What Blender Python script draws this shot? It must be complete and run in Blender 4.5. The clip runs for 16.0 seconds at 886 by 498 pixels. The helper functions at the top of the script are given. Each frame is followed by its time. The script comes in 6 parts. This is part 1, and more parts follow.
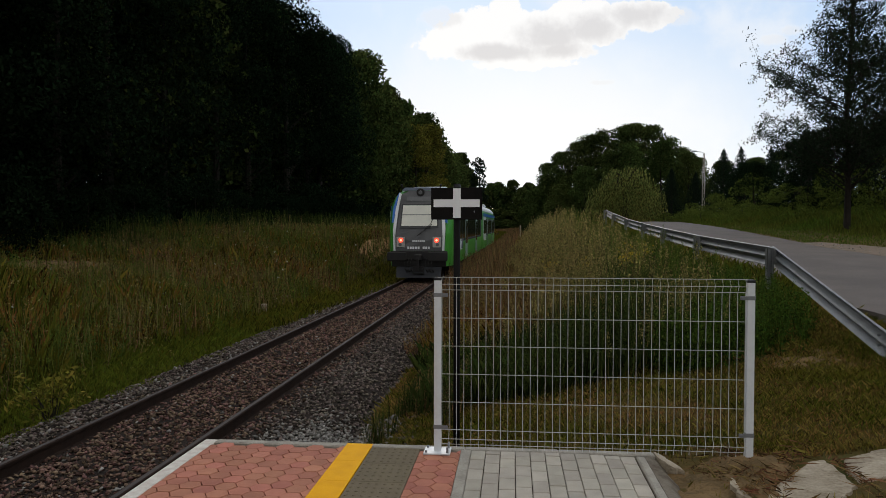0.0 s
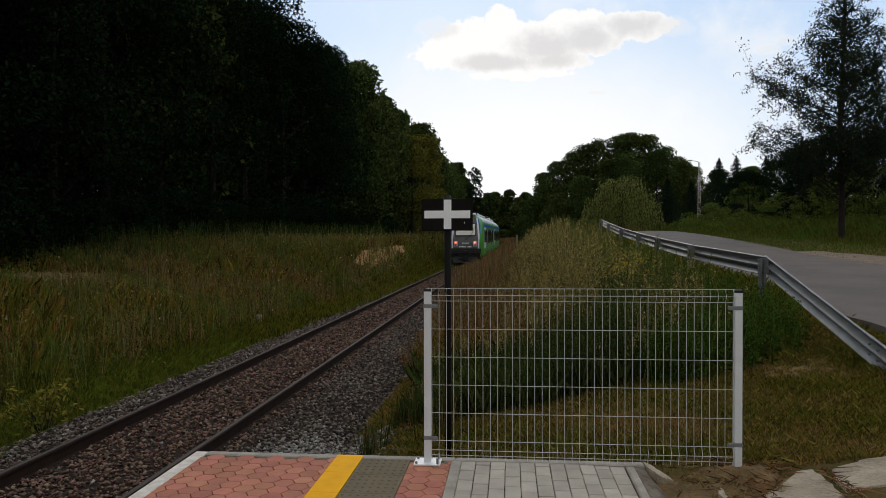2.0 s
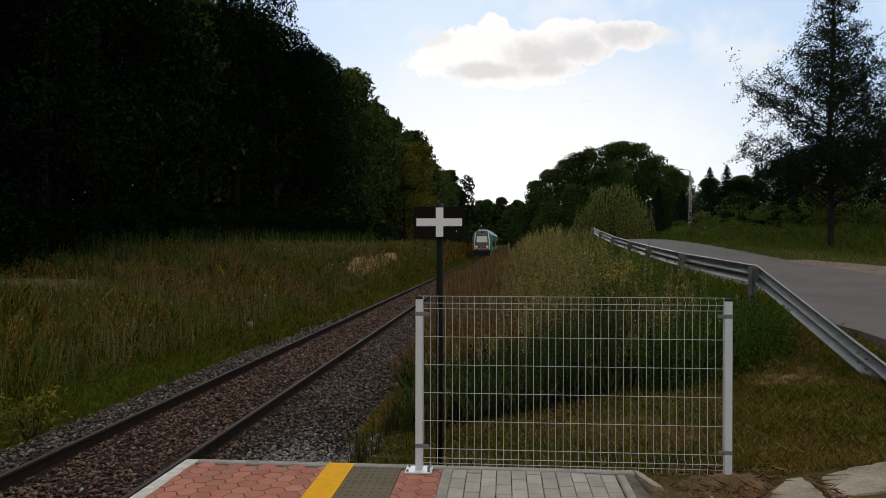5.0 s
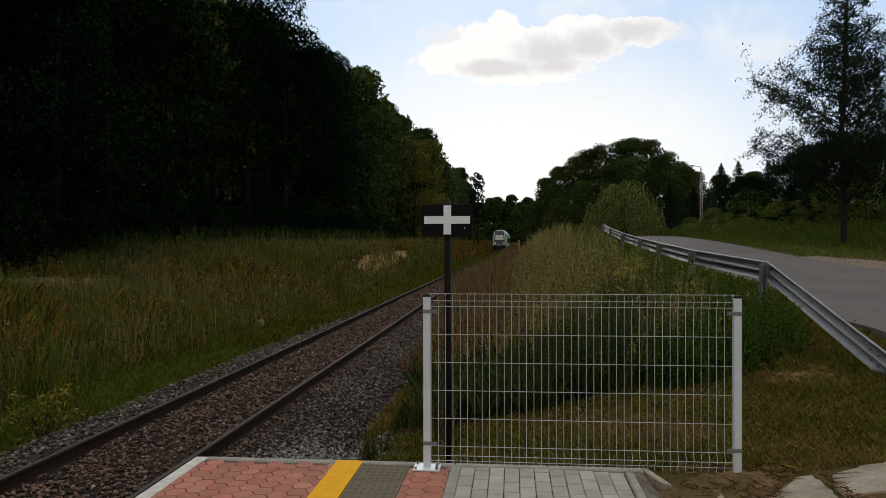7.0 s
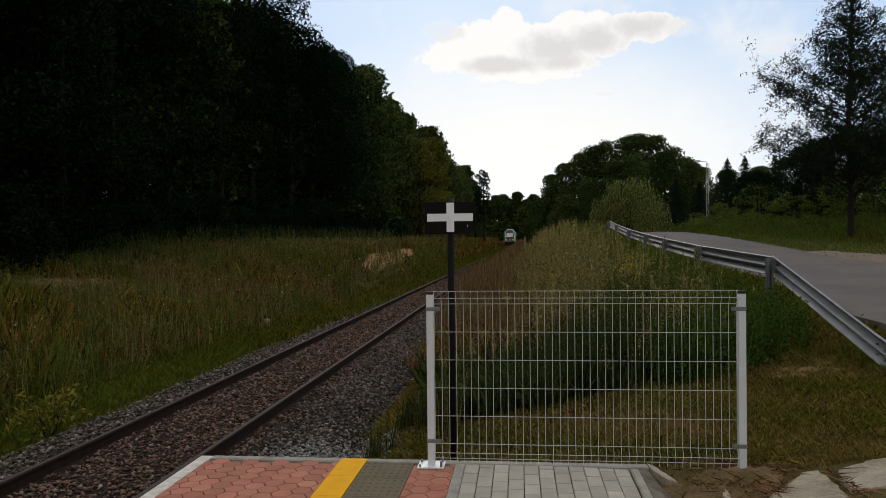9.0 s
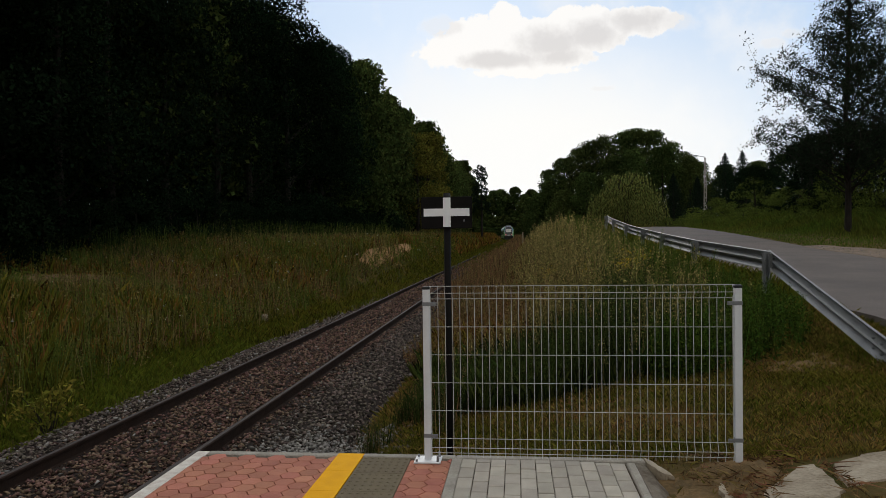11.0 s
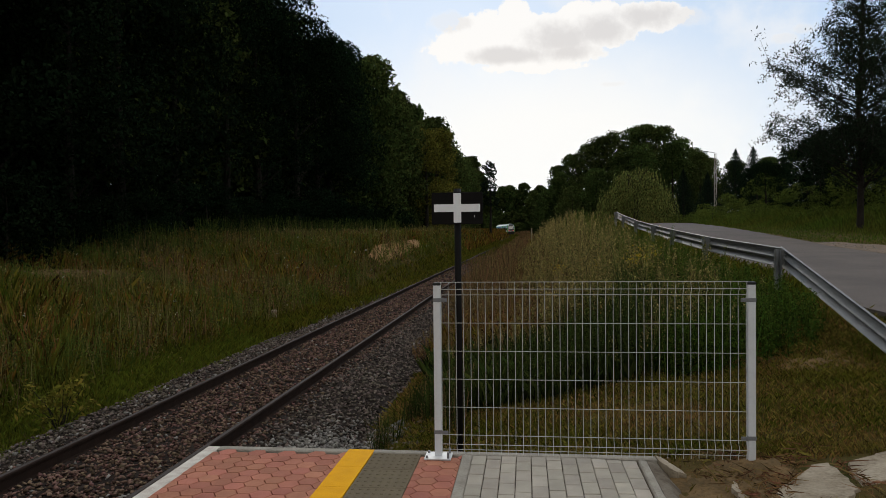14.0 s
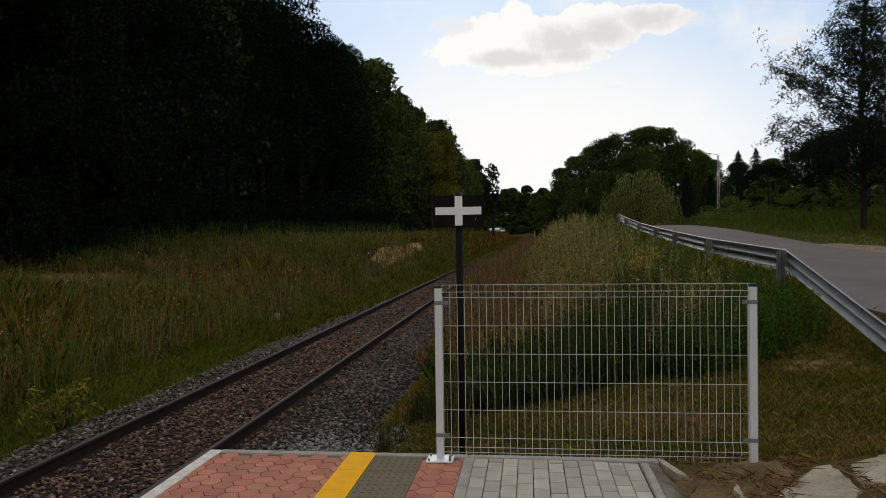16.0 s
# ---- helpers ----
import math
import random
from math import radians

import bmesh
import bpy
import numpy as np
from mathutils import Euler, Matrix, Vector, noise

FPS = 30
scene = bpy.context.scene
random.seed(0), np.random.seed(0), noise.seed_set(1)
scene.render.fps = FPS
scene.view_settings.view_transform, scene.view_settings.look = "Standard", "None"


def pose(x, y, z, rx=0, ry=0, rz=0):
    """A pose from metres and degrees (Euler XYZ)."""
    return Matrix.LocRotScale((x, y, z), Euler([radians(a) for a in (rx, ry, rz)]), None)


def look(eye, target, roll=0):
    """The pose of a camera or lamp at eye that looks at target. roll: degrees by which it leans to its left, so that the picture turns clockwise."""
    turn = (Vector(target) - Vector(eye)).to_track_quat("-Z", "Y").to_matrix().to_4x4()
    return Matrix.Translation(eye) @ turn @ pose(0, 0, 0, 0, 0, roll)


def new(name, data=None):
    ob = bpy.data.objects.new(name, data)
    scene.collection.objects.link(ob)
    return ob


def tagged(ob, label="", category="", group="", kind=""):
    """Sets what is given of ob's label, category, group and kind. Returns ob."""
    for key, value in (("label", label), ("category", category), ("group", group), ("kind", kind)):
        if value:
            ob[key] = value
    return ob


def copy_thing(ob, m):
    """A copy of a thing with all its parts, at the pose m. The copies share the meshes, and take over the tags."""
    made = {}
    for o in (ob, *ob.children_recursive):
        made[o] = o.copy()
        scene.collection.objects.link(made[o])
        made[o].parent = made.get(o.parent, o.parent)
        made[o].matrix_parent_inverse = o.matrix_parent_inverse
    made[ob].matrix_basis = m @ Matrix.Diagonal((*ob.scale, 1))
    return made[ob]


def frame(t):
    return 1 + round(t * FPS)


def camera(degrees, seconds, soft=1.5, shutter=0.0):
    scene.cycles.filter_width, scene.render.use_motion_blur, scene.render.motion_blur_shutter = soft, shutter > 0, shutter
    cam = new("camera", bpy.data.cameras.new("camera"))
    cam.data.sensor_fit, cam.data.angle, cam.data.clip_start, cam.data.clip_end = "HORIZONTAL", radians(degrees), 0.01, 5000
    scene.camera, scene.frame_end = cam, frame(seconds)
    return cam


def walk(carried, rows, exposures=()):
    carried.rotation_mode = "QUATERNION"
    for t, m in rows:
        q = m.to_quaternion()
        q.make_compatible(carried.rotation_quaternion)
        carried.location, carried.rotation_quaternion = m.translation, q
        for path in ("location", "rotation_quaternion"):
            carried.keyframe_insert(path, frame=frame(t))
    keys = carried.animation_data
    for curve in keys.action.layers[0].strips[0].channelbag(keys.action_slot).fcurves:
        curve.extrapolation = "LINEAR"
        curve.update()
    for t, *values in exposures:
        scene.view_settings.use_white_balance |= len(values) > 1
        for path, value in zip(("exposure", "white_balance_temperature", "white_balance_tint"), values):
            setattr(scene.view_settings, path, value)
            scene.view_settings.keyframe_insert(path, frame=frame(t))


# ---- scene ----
cam = camera(62.7, 16.0, soft=0.75)
PATH = [
    (0, (0.531, -5.129, 1.584), (0.339, -3.139, 1.532), 0.1),
    (0.5, (0.552, -5.15, 1.589), (0.368, -3.159, 1.547), -0.2),
    (1, (0.565, -5.164, 1.59), (0.385, -3.173, 1.555), -0.1),
    (1.5, (0.577, -5.172, 1.592), (0.394, -3.181, 1.562), -0.1),
    (2, (0.587, -5.151, 1.595), (0.403, -3.159, 1.57), -0.1),
    (2.5, (0.591, -5.159, 1.596), (0.424, -3.166, 1.584), -0.3),
    (3, (0.588, -5.164, 1.597), (0.437, -3.17, 1.591), -0.2),
    (3.5, (0.587, -5.163, 1.598), (0.44, -3.169, 1.595), 0.2),
    (4, (0.584, -5.163, 1.598), (0.435, -3.169, 1.597), 0.4),
    (6.5, (0.605, -5.165, 1.598), (0.42, -3.173, 1.587), -0.5),
    (7, (0.609, -5.159, 1.598), (0.419, -3.168, 1.587), -0.1),
    (7.5, (0.611, -5.164, 1.599), (0.419, -3.173, 1.593), -0.3),
    (8, (0.621, -5.168, 1.596), (0.427, -3.177, 1.584), -0.8),
    (8.5, (0.633, -5.16, 1.595), (0.429, -3.17, 1.573), -0.8),
    (9, (0.634, -5.153, 1.596), (0.427, -3.163, 1.579), -0.6),
    (11.5, (0.646, -5.14, 1.593), (0.446, -3.15, 1.56), -0.7),
    (12, (0.637, -5.131, 1.593), (0.441, -3.141, 1.558), -0.3),
    (12.5, (0.634, -5.128, 1.589), (0.439, -3.137, 1.552), -0.2),
    (13, (0.623, -5.122, 1.589), (0.417, -3.133, 1.551), -0.3),
    (13.5, (0.626, -5.119, 1.589), (0.407, -3.131, 1.55), -0.5),
    (14, (0.627, -5.123, 1.592), (0.402, -3.136, 1.551), -0.6),
    (14.5, (0.635, -5.126, 1.591), (0.408, -3.139, 1.552), -0.5),
    (15, (0.64, -5.128, 1.592), (0.411, -3.142, 1.554), -0.6),
    (15.5, (0.642, -5.134, 1.594), (0.412, -3.147, 1.558), -0.7),
    (16, (0.641, -5.128, 1.592), (0.408, -3.142, 1.559), -0.8),
]
walk(cam, [(t, look(eye, target, roll)) for t, eye, target, roll in PATH],
     exposures=((0, 0.0, 6480, 10), (4, 0.0, 6500, 10), (9, -0.02, 6560, 10), (16, -0.04, 6600, 10)))


# ---- light ----
SUN_EL, SUN_AZ = radians(17), radians(-5)


def build_world():
    w = bpy.data.worlds.new("sky")
    scene.world = w
    w.use_nodes = True
    nt = w.node_tree
    N, L = nt.nodes, nt.links
    N.clear()

    def node(kind, **kw):
        n = N.new(kind)
        for k, v in kw.items():
            n.inputs[int(k[1:])].default_value = v
        return n

    def math_(op, a, b=None, clamp=False):
        n = N.new("ShaderNodeMath")
        n.operation, n.use_clamp = op, clamp
        for i, v in enumerate((a, b)):
            if v is None:
                continue
            if isinstance(v, (int, float)):
                n.inputs[i].default_value = v
            else:
                L.new(v, n.inputs[i])
        return n.outputs[0]

    def ramp(v, lo, hi):
        n = N.new("ShaderNodeMapRange")
        n.interpolation_type = "SMOOTHSTEP"
        L.new(v, n.inputs[0])
        n.inputs[1].default_value, n.inputs[2].default_value = lo, hi
        return n.outputs[0]

    def mix(f, a, b):
        n = N.new("ShaderNodeMix")
        n.data_type = "RGBA"
        for s, v in ((0, f), (6, a), (7, b)):
            if isinstance(v, (int, float, tuple)):
                n.inputs[s].default_value = v
            else:
                L.new(v, n.inputs[s])
        return n.outputs[2]

    sky = N.new("ShaderNodeTexSky")
    sky.sky_type, sky.sun_disc = "NISHITA", False
    sky.sun_elevation, sky.sun_rotation = SUN_EL, SUN_AZ
    sky.air_density, sky.dust_density, sky.ozone_density = 1.0, 0.6, 1.5
    tc = N.new("ShaderNodeTexCoord")
    sep = N.new("ShaderNodeSeparateXYZ")
    L.new(tc.outputs["Generated"], sep.inputs[0])
    x, y, z = sep.outputs
    yy = math_("MAXIMUM", math_("ABSOLUTE", y), 0.05)
    px, pz = math_("DIVIDE", x, yy), math_("DIVIDE", z, yy)
    noise_a = node("ShaderNodeTexNoise", _2=9.0, _3=9.0, _4=0.55)
    L.new(tc.outputs["Generated"], noise_a.inputs[0])
    na = noise_a.outputs[0]
    noise_b = node("ShaderNodeTexNoise", _2=44.0, _3=8.0, _4=0.62)
    L.new(tc.outputs["Generated"], noise_b.inputs[0])
    nb = noise_b.outputs[0]

    def puff(cx, cz, rx, rz, wob):
        a = math_("DIVIDE", math_("SUBTRACT", px, cx), rx)
        b = math_("DIVIDE", math_("SUBTRACT", pz, cz), rz)
        d = math_("SQRT", math_("ADD", math_("MULTIPLY", a, a), math_("MULTIPLY", b, b)))
        d = math_("ADD", d, math_("MULTIPLY", math_("SUBTRACT", na, 0.5), wob))
        d = math_("ADD", d, math_("MULTIPLY", math_("SUBTRACT", nb, 0.5), wob * 1.25))
        return d

    def heap(rows):
        d = puff(*rows[0])
        for q in rows[1:]:
            d = math_("MINIMUM", d, puff(*q))
        return d

    # the heaped cloud: white towers on its sunny side, a grey belly and a thin grey trail
    white = heap(((-0.086, 0.258, 0.056, 0.027, 0.9), (-0.05, 0.272, 0.055, 0.034, 0.9), (-0.012, 0.290, 0.026, 0.032, 0.8), (0.03, 0.268, 0.06, 0.034, 0.9),
                  (0.075, 0.292, 0.034, 0.024, 0.8), (0.105, 0.292, 0.030, 0.022, 0.8), (0.025, 0.226, 0.075, 0.010, 1.4), (0.118, 0.257, 0.014, 0.012, 1.2)))
    grey = heap(((-0.02, 0.243, 0.065, 0.014, 0.9), (0.05, 0.262, 0.062, 0.030, 0.9), (0.06, 0.243, 0.055, 0.018, 0.9), (0.105, 0.272, 0.05, 0.026, 0.9), (0.165, 0.287, 0.062, 0.023, 0.9)))
    thin = heap(((0.335, 0.252, 0.026, 0.009, 1.4), (0.362, 0.263, 0.018, 0.009, 1.4), (0.116, 0.199, 0.026, 0.005, 1.6), (0.21, 0.285, 0.035, 0.016, 1.2), (-0.10, 0.288, 0.03, 0.016, 1.6)))
    d = math_("MINIMUM", white, grey)
    cloud = math_("SUBTRACT", 1.0, ramp(d, 0.84, 1.0))
    veil = math_("MULTIPLY", math_("SUBTRACT", 1.0, ramp(thin, 0.5, 1.15)), 0.45)
    cloud = math_("MAXIMUM", cloud, veil)
    belly = math_("MULTIPLY", math_("SUBTRACT", 1.0, ramp(math_("ADD", grey, math_("MULTIPLY", math_("SUBTRACT", na, 0.5), 0.9)), 0.25, 1.1)), 0.95)
    belly = math_("MAXIMUM", belly, veil)
    body = mix(belly, (1.03, 1.01, 0.98, 1), (0.755, 0.73, 0.715, 1))
    # bright haze round the low sun, blue away from it, dim behind
    sx = math_("SUBTRACT", x, math_("MULTIPLY", y, 0.03))
    sz = math_("MULTIPLY", math_("SUBTRACT", z, 0.09), 2.1)
    away = math_("SQRT", math_("ADD", math_("MULTIPLY", sx, sx), math_("MULTIPLY", sz, sz)))
    away = math_("ADD", away, math_("MULTIPLY", math_("SUBTRACT", na, 0.5), 0.22))
    ahead = ramp(y, -0.1, 0.75)
    glow = math_("MULTIPLY", math_("SUBTRACT", 1.0, ramp(away, 0.13, 0.46)), ahead)
    wisp = math_("MULTIPLY", ramp(na, 0.47, 0.70), 0.6)
    gain = N.new("ShaderNodeVectorMath")
    gain.operation = "SCALE"
    L.new(sky.outputs[0], gain.inputs[0])
    gain.inputs["Scale"].default_value = SKY_GAIN
    front = mix(0.9, gain.outputs[0], (0.60, 0.76, 0.98, 1))
    back = mix(ramp(z, 0.1, 0.75), (0.38, 0.39, 0.40, 1), (0.88, 0.86, 0.82, 1))
    back = mix(0.15, back, gain.outputs[0])
    col = mix(ahead, back, front)
    col = mix(math_("MULTIPLY", wisp, ahead), col, (0.95, 0.96, 0.97, 1))
    col = mix(math_("MULTIPLY", glow, 0.95), col, (1.02, 1.02, 1.0, 1))
    col = mix(math_("MULTIPLY", cloud, 0.90), col, body)
    bg = N.new("ShaderNodeBackground")
    L.new(col, bg.inputs[0])
    bg.inputs[1].default_value = SKY_STRENGTH
    out = N.new("ShaderNodeOutputWorld")
    L.new(bg.outputs[0], out.inputs[0])


SKY_GAIN, SKY_STRENGTH = 0.10, 1.0
build_world()
scene.view_settings.exposure = 0.0
sun = new("sun", bpy.data.lights.new("sun", "SUN"))
sun.data.energy, sun.data.angle, sun.data.color = 0.4, radians(18), (1.0, 0.93, 0.82)
sun.matrix_world = look((math.sin(SUN_AZ) * 100, math.cos(SUN_AZ) * 100, math.tan(SUN_EL) * 100), (0, 0, 0))


# ---- materials ----
def material(name, base, rough=0.7, metal=0.0, other=None, scale=6.0, fine=60.0, bump=0.25, amount=0.6,
             island=0.0, each=0.0, spec=0.4, leaf=0.0, emit=0.0, ink=None, local=False):
    m = bpy.data.materials.new(name)
    m.use_nodes = True
    nt = m.node_tree
    N, L = nt.nodes, nt.links
    b = N["Principled BSDF"]
    other = other or tuple(c * 0.7 for c in base)
    tc = N.new("ShaderNodeTexCoord")
    geo = N.new("ShaderNodeNewGeometry")
    src = tc.outputs["Object"] if local else geo.outputs["Position"]
    n1, n2 = N.new("ShaderNodeTexNoise"), N.new("ShaderNodeTexNoise")
    for n, s, dt in ((n1, scale, 4.0), (n2, fine, 3.0)):
        n.inputs["Scale"].default_value, n.inputs["Detail"].default_value = s, dt
        L.new(src, n.inputs["Vector"])
    r = N.new("ShaderNodeMapRange")
    r.inputs[1].default_value, r.inputs[2].default_value = 0.35, 0.68
    add = N.new("ShaderNodeMath")
    add.operation = "MULTIPLY_ADD"
    L.new(n2.outputs[0], add.inputs[0])
    add.inputs[1].default_value = 0.45
    sub = N.new("ShaderNodeMath")
    sub.operation = "MULTIPLY_ADD"
    L.new(n1.outputs[0], sub.inputs[0])
    sub.inputs[1].default_value, sub.inputs[2].default_value = 0.9, -0.17
    L.new(sub.outputs[0], add.inputs[2])
    L.new(add.outputs[0], r.inputs[0])
    sc = N.new("ShaderNodeMath")
    sc.operation = "MULTIPLY"
    L.new(r.outputs[0], sc.inputs[0])
    sc.inputs[1].default_value = amount
    mx = N.new("ShaderNodeMix")
    mx.data_type = "RGBA"
    L.new(sc.outputs[0], mx.inputs[0])
    mx.inputs[6].default_value, mx.inputs[7].default_value = (*base, 1), (*other, 1)
    col = mx.outputs[2]
    for amt, kind in ((island, "isl"), (each, "obj")):
        if not amt:
            continue
        rnd = geo.outputs["Random Per Island"] if kind == "isl" else N.new("ShaderNodeObjectInfo").outputs["Random"]
        hsv = N.new("ShaderNodeHueSaturation")
        v = N.new("ShaderNodeMapRange")
        L.new(rnd, v.inputs[0])
        v.inputs[3].default_value, v.inputs[4].default_value = 1 - amt, 1 + amt
        h = N.new("ShaderNodeMapRange")
        mul = N.new("ShaderNodeMath")
        mul.operation = "FRACT"
        m7 = N.new("ShaderNodeMath")
        m7.operation = "MULTIPLY"
        L.new(rnd, m7.inputs[0])
        m7.inputs[1].default_value = 7.31
        L.new(m7.outputs[0], mul.inputs[0])
        L.new(mul.outputs[0], h.inputs[0])
        h.inputs[3].default_value, h.inputs[4].default_value = 0.5 - amt * 0.045, 0.5 + amt * 0.045
        L.new(h.outputs[0], hsv.inputs[0])
        L.new(v.outputs[0], hsv.inputs[2])
        L.new(col, hsv.inputs[4])
        col = hsv.outputs[0]
    L.new(col, b.inputs["Base Color"])
    b.inputs["Roughness"].default_value, b.inputs["Metallic"].default_value = rough, metal
    b.inputs["Specular IOR Level"].default_value = spec
    if bump:
        bp = N.new("ShaderNodeBump")
        bp.inputs["Strength"].default_value, bp.inputs["Distance"].default_value = bump, 0.02
        L.new(n2.outputs[0], bp.inputs["Height"])
        L.new(bp.outputs[0], b.inputs["Normal"])
    if emit:
        b.inputs["Emission Color"].default_value, b.inputs["Emission Strength"].default_value = (*base, 1), emit
    if leaf:
        t = N.new("ShaderNodeBsdfTranslucent")
        L.new(col, t.inputs[0])
        ms = N.new("ShaderNodeMixShader")
        ms.inputs[0].default_value = leaf
        L.new(b.outputs[0], ms.inputs[1])
        L.new(t.outputs[0], ms.inputs[2])
        L.new(ms.outputs[0], N["Material Output"].inputs[0])
    return m


M = {}
M["soil"] = material("soil_and_thatch", (0.115, 0.075, 0.028), 0.95, other=(0.05, 0.055, 0.014), scale=1.3, fine=30, bump=0.8, amount=1.0, spec=0.04)
M["sand"] = material("bare_earth", (0.4, 0.235, 0.11), 0.95, other=(0.22, 0.135, 0.06), scale=3, fine=25, bump=0.8, amount=0.9, spec=0.04)
M["mud"] = material("trampled_soil", (0.21, 0.135, 0.065), 0.95, other=(0.10, 0.07, 0.035), scale=5, fine=35, bump=0.9, amount=1.0, spec=0.04)
# bed much darker than its loose stones; holds the shade of their gaps
M["ballast_bed"] = material("shaded_stone_bed", (0.045, 0.034, 0.028), 0.95, other=(0.02, 0.016, 0.014), scale=9, fine=40, bump=1.0, amount=1.0, spec=0.04)
M["stone"] = material("crushed_stone", (0.172, 0.108, 0.08), 0.9, other=(0.064, 0.043, 0.034), scale=5, fine=60, island=0.75, bump=0.4, spec=0.04)
M["grey_stone"] = material("grey_crushed_stone", (0.15, 0.12, 0.1), 0.9, other=(0.056, 0.046, 0.039), scale=5, fine=60, island=0.8, bump=0.4, spec=0.04)
M["road_grit"] = material("road_grit", (0.27, 0.20, 0.16), 0.95, other=(0.15, 0.125, 0.085), scale=4, fine=50, bump=0.5, amount=1.0, spec=0.04)
M["gravel"] = material("pale_gravel", (0.28, 0.262, 0.238), 0.9, other=(0.14, 0.13, 0.118), scale=8, fine=60, island=0.5, spec=0.04)
M["rail_top"] = material("dull_rail", (0.052, 0.038, 0.031), 0.8, 0.0, other=(0.032, 0.023, 0.018), scale=3, fine=90, bump=0.05)
M["rail"] = material("rusty_rail", (0.034, 0.02, 0.014), 0.9, 0.0, other=(0.015, 0.01, 0.008), scale=7, fine=80, bump=0.4, spec=0.1)
M["red_paver"] = material("red_concrete_paver", (0.47, 0.19, 0.125), 0.85, other=(0.36, 0.142, 0.098), scale=8, fine=180, each=0.16, bump=0.35, spec=0.15)
M["grey_paver"] = material("grey_concrete_paver", (0.46, 0.412, 0.342), 0.85, other=(0.33, 0.295, 0.245), scale=7, fine=180, each=0.16, bump=0.35, spec=0.15)
M["joint"] = material("joint_sand", (0.10, 0.075, 0.055), 0.95, other=(0.05, 0.04, 0.03), scale=20, fine=90, spec=0.04)
M["concrete"] = material("weathered_concrete", (0.42, 0.385, 0.325), 0.9, other=(0.26, 0.235, 0.195), scale=5, fine=70, bump=0.6, amount=0.9, spec=0.15)
M["slab"] = material("broken_concrete", (0.42, 0.355, 0.265), 0.9, other=(0.21, 0.165, 0.11), scale=4, fine=40, bump=0.7, amount=0.9, spec=0.15)
M["white_line"] = material("worn_white_paint", (0.72, 0.68, 0.6), 0.75, other=(0.36, 0.25, 0.19), scale=14, fine=110, bump=0.3)
M["yellow"] = material("yellow_road_paint", (0.88, 0.43, 0.002), 0.7, other=(0.76, 0.34, 0.002), scale=9, fine=120, bump=0.2, spec=0.08)
M["tactile"] = material("dark_tactile_slab", (0.17, 0.137, 0.086), 0.85, other=(0.128, 0.103, 0.068), scale=6, fine=160, each=0.08, bump=0.3, spec=0.15)
M["white_metal"] = material("white_powder_coat", (0.72, 0.74, 0.76), 0.4, 0.0, other=(0.6, 0.61, 0.62), scale=6, fine=70, bump=0.06)
M["wire"] = material("galvanised_white_wire", (0.62, 0.62, 0.58), 0.45, 0.0, other=(0.46, 0.46, 0.42), scale=9, fine=70, bump=0.05)
M["black_plastic"] = material("black_plastic", (0.012, 0.012, 0.013), 0.5, bump=0.05)
M["zinc"] = material("galvanised_steel", (0.28, 0.28, 0.275), 0.55, 0.45, other=(0.15, 0.15, 0.145), scale=4, fine=40, bump=0.12)
M["zinc_old"] = material("dull_galvanised_steel", (0.25, 0.26, 0.27), 0.55, 0.5, other=(0.17, 0.17, 0.17), scale=5, fine=40, bump=0.15)
M["sign_black"] = material("black_sign_paint", (0.007, 0.0065, 0.006), 0.7, other=(0.012, 0.010, 0.009), scale=8, fine=80, bump=0.1, spec=0.1)
M["sign_white"] = material("white_sign_film", (0.9, 0.91, 0.92), 0.5, other=(0.84, 0.85, 0.86), scale=10, fine=80, bump=0.03)
M["asphalt"] = material("worn_asphalt", (0.152, 0.127, 0.113), 0.85, other=(0.112, 0.096, 0.086), scale=0.8, fine=90, bump=0.4, amount=0.9, spec=0.15)
M["bark"] = material("dark_bark", (0.032, 0.026, 0.021), 0.95, other=(0.014, 0.012, 0.01), scale=5, fine=30, bump=0.9, spec=0.15)
# leaf green far below its natural tone: the forest's deep shade is in the colour
M["leaf_shaded"] = material("shaded_forest_leaves", (0.0105, 0.021, 0.0095), 0.9, other=(0.006, 0.012, 0.0055), scale=0.35, fine=3, each=0.3, island=0.6, leaf=0.12, bump=0, spec=0.0)
M["leaf_far"] = material("far_leaves", (0.066, 0.092, 0.024), 0.9, other=(0.03, 0.046, 0.015), scale=0.2, fine=2, each=0.3, island=0.6, leaf=0.25, bump=0, spec=0.0)
M["leaf_yellow"] = material("yellowing_leaves", (0.16, 0.145, 0.024), 0.6, other=(0.05, 0.065, 0.02), scale=0.5, fine=3, island=0.6, leaf=0.3, bump=0, spec=0.0)
M["leaf_ash"] = material("ash_leaves", (0.026, 0.038, 0.022), 0.8, other=(0.017, 0.026, 0.015), scale=1, fine=6, island=0.4, leaf=0.3, bump=0, spec=0.0)
M["leaf_sapling"] = material("sapling_leaves", (0.20, 0.17, 0.028), 0.8, other=(0.085, 0.11, 0.02), scale=3, fine=12, island=0.6, leaf=0.3, bump=0, spec=0.03)
M["leaf_willow"] = material("willow_leaves", (0.19, 0.205, 0.058), 0.8, other=(0.075, 0.1, 0.03), scale=0.8, fine=5, island=0.8, leaf=0.35, bump=0, spec=0.0)
M["leaf_shrub"] = material("shrub_leaves", (0.12, 0.15, 0.028), 0.85, other=(0.045, 0.07, 0.016), scale=0.7, fine=5, island=0.45, leaf=0.3, bump=0, spec=0.0)
M["needle"] = material("spruce_needles", (0.018, 0.03, 0.018), 0.7, island=0.4, leaf=0.1, bump=0, spec=0.0)
